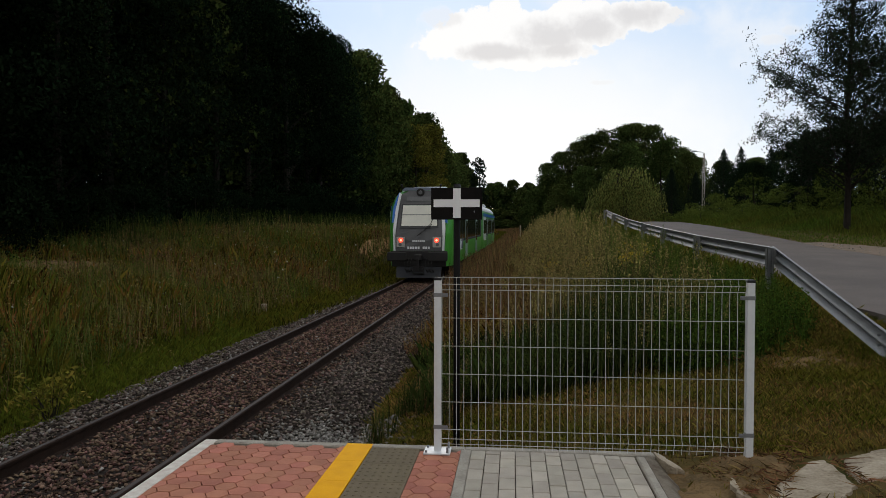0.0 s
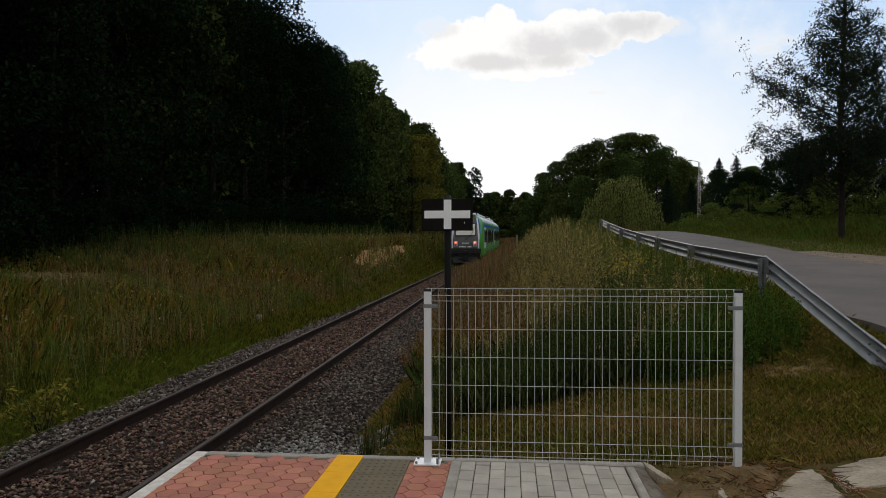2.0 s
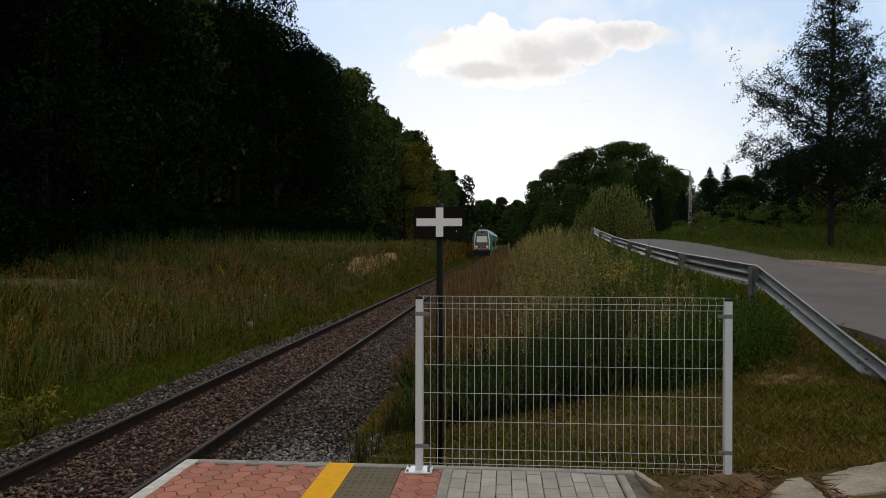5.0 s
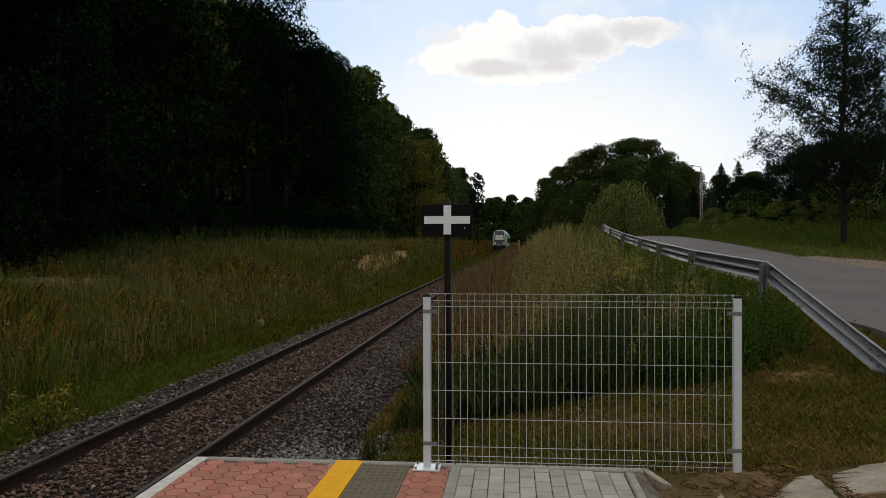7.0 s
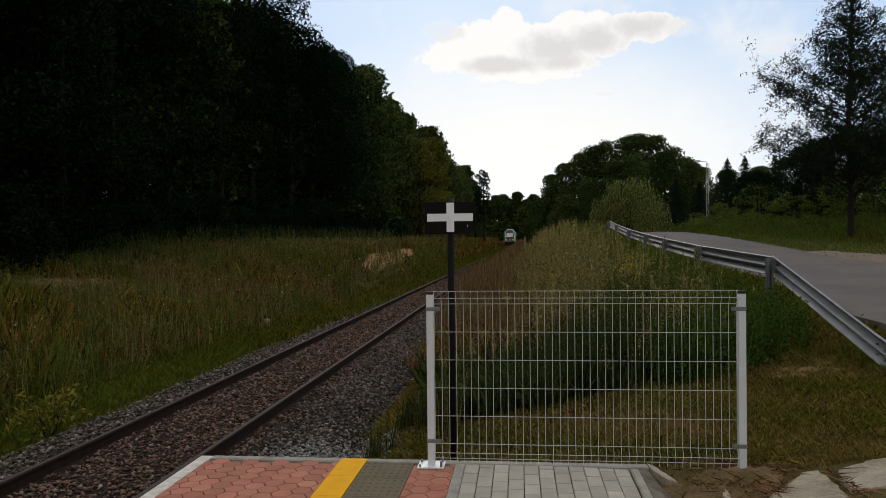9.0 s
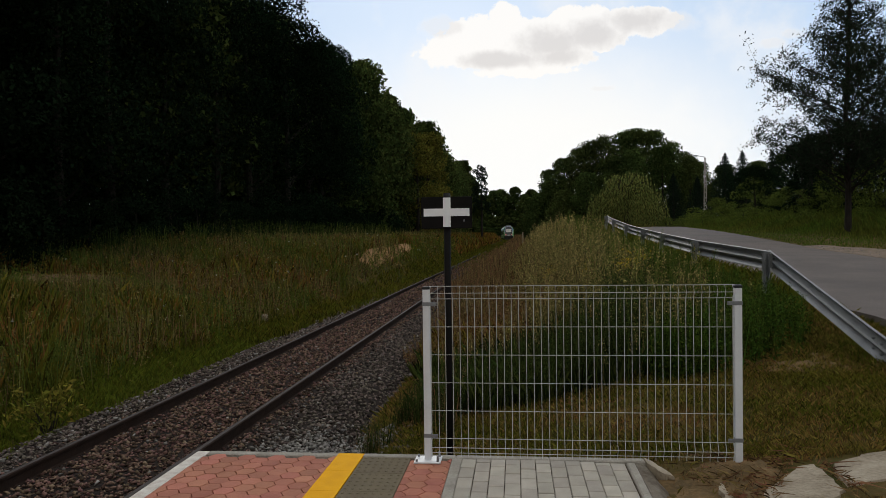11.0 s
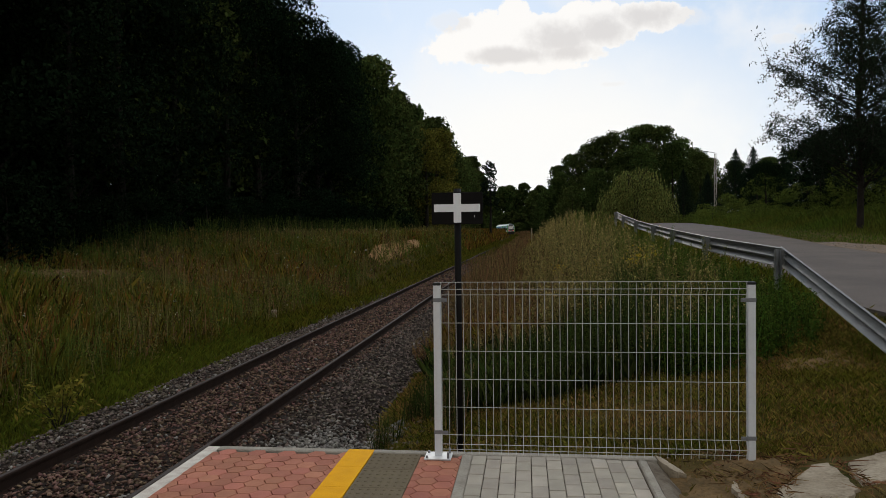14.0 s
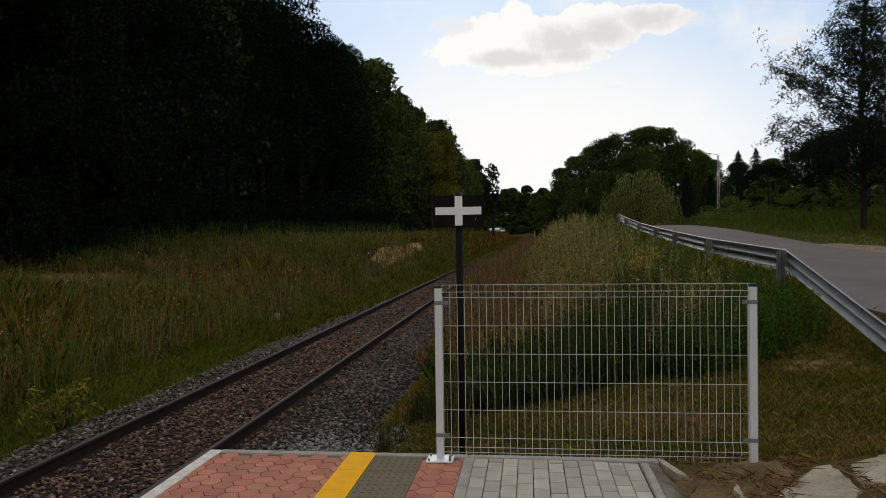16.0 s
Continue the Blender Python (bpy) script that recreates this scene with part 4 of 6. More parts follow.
        plow = [[(-0.95, -0.15, 0.14), (0.95, -0.15, 0.14), (0.95, -0.02, 0.14), (-0.95, -0.02, 0.14)], [(-0.97, 0.0, 0.66), (0.97, 0.0, 0.66), (0.97, 0.13, 0.66), (-0.97, 0.13, 0.66)]]
        part("snow_plough", Geo().rings(plow), TRAIN["plough"], car, "dull grey snow plough")
        part("headstock", Geo().box(-1.16, -0.03, 0.60, 1.16, 0.4, 0.93, 0.02), TRAIN["dark"], car, "black headstock behind the coupler")
        step = part("step", Geo().box(-0.24, -0.20, 0.28, 0.24, -0.14, 0.62, 0.02), TRAIN["dark"], car, "black step plate")
        for zz in (0.36, 0.50):
            part("tread", Geo().box(-0.20, -0.225, zz, 0.20, -0.205, zz + 0.03), TRAIN["plough"], step)
        part("coupler", Geo().box(-0.16, -0.36, 0.86, 0.16, 0.0, 1.14, 0.04).box(-0.05, -0.42, 0.45, 0.05, -0.34, 1.0, 0.015), TRAIN["dark"], car)
        for x in (-0.55, -0.42, -0.30, 0.34, 0.48, 0.6):
            part("hose", Geo().tube([(x, -0.05, 0.95), (x - 0.03, -0.26, 0.75), (x + 0.02, -0.30, 0.5), (x + 0.06, -0.2, 0.38), (x + 0.1, -0.1, 0.5)], 0.022, 6), TRAIN["dark"], car)
        part("wiper", Geo().tube([(-0.06, -0.08, 1.92), (0.5, 0.02, 2.42), (0.72, 0.06, 2.95)], 0.016, 5).tube([(0.0, -0.08, 1.94), (0.56, 0.02, 2.42)], 0.012, 5), TRAIN["dark"], m)
        # fleet number, shown as plain bars
        g = Geo()
        for k in range(9):
            if k != 5:
                g.box(-0.49 + k * 0.11, -0.058, 1.355, -0.49 + k * 0.11 + 0.085, -0.052, 1.46)
        part("number_bar", g, TRAIN["white"], m, "white number plate shown as bars")
        g = Geo()
        for k in range(7):
            g.box(-0.27 + k * 0.078, -0.058, 1.66, -0.27 + k * 0.078 + 0.058, -0.052, 1.73)
        part("number_bar", g, TRAIN["white"], m)
        for s in (-1, 1):
            part("horn", Geo().tube([(s * 0.82, 0.75, 3.98), (s * 0.86, 0.66, 4.13)], [0.03, 0.05], 8), TRAIN["dark"], car)
    else:
        part("bellows", Geo().box(-1.05, -0.75, 0.8, 1.05, 0.05, 3.5, 0.06), TRAIN["dark"], car, "black gangway bellows")
    return car


TRAIN = {
    "green": material("train_green", (0.075, 0.36, 0.045), 0.3, other=(0.06, 0.30, 0.04), scale=2, fine=40, bump=0.03, local=True),
    "white": material("train_white", (0.84, 0.86, 0.88), 0.3, other=(0.74, 0.75, 0.76), scale=2, fine=40, bump=0.03, local=True),
    "roof": material("train_roof", (0.68, 0.72, 0.75), 0.4, other=(0.42, 0.44, 0.45), scale=2, fine=30, bump=0.05, local=True),
    "grey": material("cab_grey", (0.115, 0.116, 0.12), 0.4, other=(0.065, 0.065, 0.068), scale=2, fine=30, bump=0.03, local=True),
    "dark": material("underframe_black", (0.015, 0.015, 0.016), 0.7, other=(0.03, 0.025, 0.02), scale=4, fine=30, bump=0.2, local=True),
    "steel": material("wheel_steel", (0.12, 0.10, 0.09), 0.5, 0.6, scale=4, fine=30, local=True),
    "glass": material("tinted_glass", (0.02, 0.022, 0.024), 0.08, other=(0.015, 0.016, 0.018), bump=0, spec=0.6, local=True),
    "blind": material("pale_blind", (0.84, 0.83, 0.74), 0.5, other=(0.76, 0.75, 0.68), scale=3, fine=20, bump=0.03, local=True),
    "blind_edge": material("blind_hem", (0.34, 0.35, 0.33), 0.6, bump=0, local=True),
    "display": material("display_glass", (0.16, 0.165, 0.17), 0.3, bump=0, local=True),
    "lamp_box": material("lamp_housing", (0.50, 0.50, 0.48), 0.35, bump=0, local=True),
    "red": material("red_tail_lamp", (1.0, 0.05, 0.02), 0.4, other=(1.0, 0.04, 0.02), bump=0, emit=2.2),
    "core": material("lamp_core", (1.0, 0.30, 0.18), 0.4, other=(1.0, 0.28, 0.16), bump=0, emit=2.4),
    "blue": material("train_blue", (0.035, 0.17, 0.58), 0.35, bump=0.03, local=True),
    "blue_grey": material("blue_grey_paint", (0.13, 0.16, 0.21), 0.5, other=(0.09, 0.11, 0.14), scale=4, fine=30, bump=0.1, local=True),
    "plough": material("plough_paint", (0.035, 0.038, 0.046), 0.6, other=(0.02, 0.022, 0.026), scale=4, fine=30, bump=0.1, local=True),
    "door": material("door_paint", (0.30, 0.42, 0.33), 0.4, bump=0.03, local=True),
}
REAR_CAR, FRONT_CAR = build_car(True), build_car(False)


def on_track(y):
    x, z = track(y)
    return Vector((float(x), y, float(z)))


def car_pose(y, flip=False):
    """The pose of a car whose rear end stands at y: it rides on its two bogies."""
    a, b = on_track(y + 3.2), on_track(y + 17.2)
    d = (b - a).normalized()
    side = Vector((d.y, -d.x, 0)).normalized()
    up = side.cross(d)
    o = a - d * 3.2
    return Matrix(((side.x, d.x, up.x, o.x), (side.y, d.y, up.y, o.y), (side.z, d.z, up.z, o.z), (0, 0, 0, 1)))


def train_y(t):
    return 25.6 + 13.2 * t + 0.245 * t * t


def motions():
    times = [i * 0.5 for i in range(33)]
    walk(REAR_CAR, [(t, car_pose(train_y(t))) for t in times])
    walk(FRONT_CAR, [(t, car_pose(train_y(t) + 21.0)) for t in times])


# ---- trees ----
def crown_cloud(rng, lobes, n, size, up=0.4, ratio=0.6, shell=0.62):
    """Leaves on and inside a set of round lobes (x, y, z, r)."""
    lo = np.array(lobes)
    w = lo[:, 3] ** 2
    k = rng.choice(len(lo), n, p=w / w.sum())
    d = unit(rng.normal(size=(n, 3)))
    r = lo[k, 3] * (shell + (1.08 - shell) * rng.uniform(0, 1, n) ** 0.6) * (1 + 0.16 * np.sin(5 * d[:, 0] + k) * np.cos(4 * d[:, 2] + 2 * k))
    C = lo[k, :3] + d * r[:, None] * np.array([1, 1, 0.85])
    return leaves(rng, C, np.full(n, size), up, ratio)


def oak_lobes(rng, height, radius, low, count):
    out = []
    for _ in range(count):
        h = rng.uniform(0, 1) ** 0.85
        z = low + (height - low) * h
        prof = math.sin(math.pi * min(1, 0.20 + 0.78 * h)) ** 0.7
        a = rng.uniform(0, 2 * math.pi)
        rr = radius * prof * rng.uniform(0.45, 1.0)
        r = rng.uniform(0.6, 1.5) * radius / 4.5
        out.append((rr * math.cos(a), rr * math.sin(a), min(z, height - r * 0.8), r))
    return out


def limbs(rng, height, r0, lobes, take=12, lean=0.0):
    g = Geo()
    top = height * 0.86
    g.tube([(lean * k * k + 0.1 * math.sin(3 * k), 0.08 * math.sin(5 * k), -0.4 + (top + 0.4) * k) for k in (0, 0.1, 0.3, 0.5, 0.75, 1.0)], [r0 * 1.35, r0, r0 * 0.85, r0 * 0.62, r0 * 0.38, r0 * 0.1], 8)
    for i in rng.permutation(len(lobes))[:take]:
        x, y, z, r = lobes[i]
        zs = max(height * 0.12, z - math.hypot(x, y) * 0.7)
        k = min(1.0, zs / top)
        a = Vector((lean * k * k, 0, zs))
        b = Vector((x, y, z))
        m = (a + b) / 2 + Vector((0, 0, 0.25))
        g.tube([a, m, b], [r0 * 0.34, r0 * 0.2, r0 * 0.05], 5)
    return g


def make_tree(seed, height, radius, low, lobes_n, n, size, leaf, label, r0=0.28, category="tree", name="tree", take=12, ratio=0.6, shell=0.62):
    rng = np.random.default_rng(seed)
    lobes = oak_lobes(rng, height, radius, low, lobes_n)
    t = thing(name, label, category)
    part("trunk", limbs(rng, height, r0, lobes, take), M["bark"], t)
    part("crown", flat_mesh("crown", crown_cloud(rng, lobes, n, size, ratio=ratio, shell=shell), leaf), None, t)
    return t


def place(t, x, y, s=1.0, turn=0.0, dz=-0.1, sz=None, first=None):
    m = Matrix.LocRotScale((x, y, ground1(x, y) + dz), Euler((0, 0, turn)), (s, s, sz or s))
    return copy_thing(t, m)


def forest_edge(y):
    return float(np.interp(y, [-30, 14, 30, 44, 60, 100, 150, 200, 240, 300, 360, 420], [-21.0, -20.5, -16.5, -13.8, -13.0, -13.2, -12.6, -10.5, -13.0, -25, -45, -67]))


def build_forest():
    # near trees and the undershrubs wear the leaf colour that holds the shade
    near = [make_tree(20 + i, 18.2, 4.1, 0.4, 140, 24000, 0.20, M["leaf_shaded"], "tall dark broadleaf tree at the forest's edge", take=10, shell=0.78) for i in range(4)]
    far = [make_tree(30 + i, 18.2, 4.6, 0.6, 150, 9500, 0.42, M["leaf_far"], "distant broadleaf tree in a dark wood", take=6, shell=0.8) for i in range(3)]
    dim = [make_tree(34 + i, 18.2, 4.6, 0.6, 90, 3800, 1.05, M["leaf_far"], "distant broadleaf tree in a dark wood", take=6) for i in range(2)]
    gold = make_tree(40, 15.5, 3.9, 0.6, 70, 9500, 0.28, M["leaf_yellow"], "yellowing broadleaf tree before the dark wood", take=8, shell=0.8)
    shrub = make_tree(44, 3.2, 2.0, 0.1, 30, 4200, 0.12, M["leaf_shaded"], "dark shrub under the trees", r0=0.06, category="shrub", name="shrub", take=10)
    rng = np.random.default_rng(77)
    protos = near + far + dim + [gold, shrub]
    G = "trees of the forest edge"
    y = -9.0
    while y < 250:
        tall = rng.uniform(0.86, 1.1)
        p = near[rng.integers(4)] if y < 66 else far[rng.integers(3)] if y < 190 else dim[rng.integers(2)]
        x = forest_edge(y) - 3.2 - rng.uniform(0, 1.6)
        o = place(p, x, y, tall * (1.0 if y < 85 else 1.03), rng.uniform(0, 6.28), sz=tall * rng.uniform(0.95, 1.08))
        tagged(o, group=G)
        y += rng.uniform(3.6, 5.2) * (1.0 if y < 85 else 1.25)
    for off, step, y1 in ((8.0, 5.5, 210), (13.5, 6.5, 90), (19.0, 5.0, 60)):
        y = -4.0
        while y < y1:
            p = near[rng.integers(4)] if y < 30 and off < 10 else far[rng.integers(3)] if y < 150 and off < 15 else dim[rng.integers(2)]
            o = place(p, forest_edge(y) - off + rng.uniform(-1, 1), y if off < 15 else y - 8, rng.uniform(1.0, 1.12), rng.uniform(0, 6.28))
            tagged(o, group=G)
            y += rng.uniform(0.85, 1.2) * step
    y = -2.0
    while y < 110:
        o = place(shrub, forest_edge(y) + rng.uniform(-2.4, -0.8), y, rng.uniform(0.7, 1.25), rng.uniform(0, 6.28))
        tagged(o, group="shrubs of the forest edge")
        y += rng.uniform(2.0, 3.8)
    for x, yy, s in ((-12.6, 92, 0.92), (-12.2, 101, 1.0), (-12.6, 110, 0.95)):
        tagged(place(gold, x, yy, s, rng.uniform(0, 6)), group=G)
    # wood beyond the road, rising to a rounded top
    for px, py, h in ((7.0, 130, 9.0), (8.0, 124, 11.0), (8.9, 122, 12.8), (10.5, 121, 14.3), (13, 120, 15.5), (15.5, 120, 16.3), (18, 120, 16.8), (20.5, 120, 17.2), (23, 120, 17.6),
                      (25.5, 120, 17.2), (28, 120, 15.2), (30.5, 120, 13.4), (33, 119, 11.6), (36, 117, 10.8), (40, 116, 11), (44, 114, 11.5), (49, 112, 12), (55, 110, 13),
                      (10, 108, 8), (13, 106, 10), (16.5, 105, 11.5), (20, 104, 12), (24, 104, 12), (28, 104, 10.5), (32, 103, 9.5), (36, 101, 9.5),
                      (7.0, 160, 8.5), (8.5, 150, 9), (7.0, 196, 11), (8.5, 176, 11)):
        if py < 140:
            px, h = px - 1.9, h + 1.1 * math.exp(-((px - 19) / 9) ** 2)
        s = h / 18.5
        tagged(place(far[rng.integers(3)], px + rng.uniform(-0.6, 0.6), py, max(0.58, s * 0.95), rng.uniform(0, 6.28), sz=s), group="trees of the far wood")
    # the wood that closes the view where the track bends away
    for i in range(34):
        x = -75 + i * 4.2 + rng.uniform(-1.2, 1.2)
        yy = 395 + rng.uniform(-22, 22) - 0.5 * max(0, x)
        tagged(place(dim[rng.integers(2)], x, yy, rng.uniform(1.15, 1.5), rng.uniform(0, 6.28)), group="trees of the far wood")
    for i in range(26):
        x = -64 + i * 3.1
        tagged(place(dim[rng.integers(2)], x + rng.uniform(-1, 1), 372 + rng.uniform(-6, 6), 1.25, rng.uniform(0, 6.28), sz=rng.uniform(0.5, 0.7)), group="trees of the far wood")
    for i in range(44):
        x = -60 + i * 2.1
        tagged(place(dim[rng.integers(2)], x + rng.uniform(-1, 1), 352 + rng.uniform(-5, 5), 0.75, rng.uniform(0, 6.28), sz=rng.uniform(0.22, 0.34)), group="trees of the far wood")
    for i in range(16):
        x, yy = 7.0 + rng.uniform(0, 9) + i * 0.4, 215 + i * 9
        tagged(place(dim[rng.integers(2)], x, yy, rng.uniform(0.75, 1.0), rng.uniform(0, 6.28)), group="trees of the far wood")
    for o in protos:
        for c in list(o.children_recursive):
            bpy.data.objects.remove(c)
        bpy.data.objects.remove(o)


def build_pine(x, y, h):
    rng = np.random.default_rng(8)
    t = thing("pine_tree", "thin tall pine standing clear of the forest", "tree", (x, y, ground1(x, y)))
    lobes = []
    for k in range(34):
        f = k / 33
        r = 2.9 * (1 - 0.7 * f)
        a = k * 2.4
        lobes.append((math.cos(a) * r * rng.uniform(0.2, 1), math.sin(a) * r * rng.uniform(0.2, 1), h * (0.36 + 0.60 * f), rng.uniform(0.35, 0.7)))
    part("trunk", limbs(rng, h, 0.22, lobes, 20), M["bark"], t)
    part("crown", flat_mesh("crown", crown_cloud(rng, lobes, 4200, 0.26), M["needle"]), None, t)


def build_spruce(x, y, h, seed):
    rng = np.random.default_rng(seed)
    t = thing("spruce_tree", "dark pointed spruce beyond the road", "tree", (x, y, ground1(x, y)), group="spruces beyond the road")
    part("trunk", Geo().tube([(0, 0, -0.2), (0, 0, h * 0.5), (0, 0, h)], [0.2, 0.12, 0.02], 7), M["bark"], t)
    n = 8000
    k = rng.uniform(0, 1, n) ** 0.7
    tier = np.where(rng.uniform(0, 1, n) < 0.6, np.floor(k * 19) / 19, k)
    fr = rng.uniform(0.1, 1, n)
    arm = rng.integers(0, 9, n) * 2 * np.pi / 9 + tier * 40
    R = (1 - tier) ** 0.85 * h * 0.40 * (0.75 + 0.5 * np.sin(arm * 3 + tier * 30) ** 2) + 0.05
    C = np.stack([np.cos(arm + rng.normal(0, 0.12, n)) * R * fr, np.sin(arm + rng.normal(0, 0.12, n)) * R * fr, 0.4 + tier * (h - 0.4) - fr * R * 0.42 + rng.normal(0, 0.08, n)], 1)
    part("crown", flat_mesh("crown", leaves(rng, C, 0.12 + 0.20 * (1 - tier), 1.2, 0.35), M["needle"]), None, t)


def build_willow(x, y):
    rng = np.random.default_rng(21)
    t = thing("willow_tree", "pale green weeping willow with hanging branches", "tree", (x, y, ground1(x, y)))
    h, R = 4.7, 3.0
    g = Geo().tube([(0, 0, -0.3), (0.1, 0, 1.4), (0.0, 0.1, 2.8)], [0.35, 0.28, 0.2], 8)
    # strands hang in curtains from some thirty boughs of uneven height
    B, per = 40, 20
    S = B * per
    ba, be = np.arange(B) * 2.4, np.sqrt((np.arange(B) + 0.5) / B)
    bt = np.stack([np.cos(ba) * R * be * 0.92, np.sin(ba) * R * be * 0.92, h * np.sqrt(np.maximum(0.08, 1 - (be * 0.90) ** 2)) * rng.uniform(0.86, 1.06, B)], 1)
    tops = np.repeat(bt, per, 0) + rng.normal(0, 1, (S, 3)) * np.array([0.30, 0.30, 0.13])
    tops = tops[np.argsort(np.tile(np.arange(per), B), kind="stable")]
    a = np.arctan2(tops[:, 1], tops[:, 0])
    for i in range(22):
        g.tube([(0, 0, 2.4), tuple(tops[i] * np.array([0.5, 0.5, 0.9])), tuple(tops[i])], [0.1, 0.06, 0.02], 5)
    part("trunk", g, M["bark"], t)
    k = 26
    f = np.linspace(0, 1, k)
    length = np.minimum(tops[:, 2] - 0.25, rng.uniform(1.4, 4.0, S))
    P = tops[:, None, :] + np.stack([np.cos(a)[:, None] * f * 0.35, np.sin(a)[:, None] * f * 0.35, -f[None] * length[:, None]], -1) + rng.normal(0, 0.022, (S, k, 3))
    C = P.reshape(-1, 3)
    n = len(C)
    down = unit(np.array([0, 0, -1.0]) + rng.normal(0, 0.22, (n, 3)))
    b = unit(np.cross(down, rng.normal(size=(n, 3))))
    s = rng.uniform(0.13, 0.24, n)[:, None]
    V = np.stack([C, C + b * s * 0.16 + down * s * 0.5, C + down * s, C - b * s * 0.16 + down * s * 0.5], 1)
    part("crown", flat_mesh("crown", V, M["leaf_willow"]), None, t)


def build_ash(x, y):
    """The airy tree beyond the road: a slim trunk, long rising limbs, sprays of small leaves."""
    rng = np.random.default_rng(14)
    t = thing("ash_tree", "airy grey-green tree with small leaves beyond the road", "tree", (x, y, ground1(x, y)))
    h = 11.9
    g = Geo().tube([(0, 0, -0.4), (0.03, 0, 2), (-0.05, 0.05, 5), (0.1, 0, 9), (0.15, 0, h - 0.5)], [0.15, 0.12, 0.10, 0.065, 0.02], 9)
    tips = []
    for i in range(124):
        z0 = 1.6 + (h - 2.4) * (i / 124) ** 1.05
        a = i * 2.4 + rng.normal(0, 0.3)
        ln = float(np.interp(z0, [1.6, 4.5, 6.0, 7.3, 9.5, 11.2], [3.9, 4.75, 3.2, 2.1, 1.1, 0.3])) * rng.uniform(0.76, 1.07)
        rise = rng.uniform(0.25, 0.75)
        p0 = Vector((0.05, 0, z0))
        d = Vector((math.cos(a), math.sin(a), rise)).normalized()
        p1, p2 = p0 + d * ln * 0.5 + Vector((rng.normal(0, 0.2), rng.normal(0, 0.2), rng.normal(0.1, 0.15))), p0 + d * ln + Vector((0, 0, 0.1 * ln))
        g.tube([p0, p1, p2], [0.038, 0.02, 0.006], 5)
        for k in range(max(2, int(3.7 * ln))):
            f = rng.uniform(0.2, 1.02)
            q = p0.lerp(p1, f * 2) if f < 0.5 else p1.lerp(p2, f * 2 - 1)
            e = q + Vector(rng.normal(0, 1, 3)) * (0.20 + 0.055 * ln)
            g.tube([q, e], [0.010, 0.004], 3)
            tips.append((q, e))
    part("trunk", g, M["bark"], t)
    C = []
    for q, e in tips:
        n = int(rng.integers(34, 62))
        f = rng.uniform(0.1, 1.35, (n, 1))
        C.append(np.array(q) + (np.array(e) - np.array(q)) * f + rng.normal(0, 0.11, (n, 3)))
    C = np.concatenate(C)
    part("crown", flat_mesh("crown", leaves(rng, C, np.full(len(C), 0.108), 0.5, 0.45), M["leaf_ash"]), None, t)


def build_right_side():
    # the dense trees share the forest's leaf colour with shade mixed in
    dense = make_tree(51, 8.5, 3.2, 0.3, 60, 12000, 0.16, M["leaf_shaded"], "dense dark tree behind the road", r0=0.16)
    bush = make_tree(52, 3.4, 2.0, 0.0, 34, 6000, 0.115, M["leaf_shrub"], "green shrub on the grassy bank", r0=0.05, category="shrub", name="shrub", take=12)
    rng = np.random.default_rng(6)
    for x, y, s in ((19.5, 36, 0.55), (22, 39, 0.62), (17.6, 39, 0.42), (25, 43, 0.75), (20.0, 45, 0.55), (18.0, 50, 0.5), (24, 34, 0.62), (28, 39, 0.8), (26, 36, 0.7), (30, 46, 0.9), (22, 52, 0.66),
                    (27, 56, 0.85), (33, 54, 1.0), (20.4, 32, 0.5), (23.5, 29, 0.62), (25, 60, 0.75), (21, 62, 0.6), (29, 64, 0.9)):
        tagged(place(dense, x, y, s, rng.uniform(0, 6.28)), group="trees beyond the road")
    for x, y, s in ((14.8, 42, 0.75), (16.2, 46, 0.9), (13.8, 48, 0.7), (15.6, 52, 0.95), (17.5, 41, 0.95), (16.0, 36, 0.7), (18.6, 38, 0.95), (18.0, 31, 0.75), (19.8, 35, 1.0), (21.5, 33, 0.8),
                    (23.5, 34, 1.0), (15.0, 57, 0.9), (17.5, 60, 1.1), (20, 56, 1.1), (23.0, 47, 1.1), (12.9, 55, 0.6)):
        tagged(place(bush, x, y, s, rng.uniform(0, 6.28), sz=s * (0.42 if x < 17 else 0.7 if x < 18.5 else 1.0)), group="shrubs beyond the road")
    for o in (dense, bush):
        for c in list(o.children_recursive):
            bpy.data.objects.remove(c)
        bpy.data.objects.remove(o)
    for i, (x, y, h) in enumerate(((22.8, 75, 7.9), (25.2, 77, 8.2), (28.0, 76, 7.6), (21.0, 92, 7.4), (30.5, 73, 8.8), (22.6, 86, 6.4))):
        build_spruce(x, y, h, 60 + i)
    build_willow(10.0, 58)
    build_ash(14.6, 27.2)


def build_street_lamp():
    x, y = 22.0, 80.0
    z = ground1(x, y)
    t = thing("street_lamp", "concrete street lamp post with a short arm", "street lamp", (x, y, z))
    h = 10.45 - z
    g = Geo()
    for s in (-1, 1):
        g.tube([(s * 0.16, 0, -0.3), (s * 0.07, 0, h - 0.1)], [0.055, 0.04], 6)
    for i in range(12):
        zz = 0.3 + i * (h - 0.6) / 12
        w = 0.15 - 0.08 * i / 12
        g.box(-w, -0.04, zz, w, 0.04, zz + 0.16)
    part("post", g, M["concrete"], t)
    part("arm", Geo().tube([(0, 0, h - 0.3), (-0.1, 0, h), (-0.9, 0, h + 0.12)], 0.03, 6), M["zinc_old"], t)
    part("lantern", Geo().box(-1.35, -0.12, h + 0.04, -0.8, 0.12, h + 0.2, 0.04), M["zinc"], t)


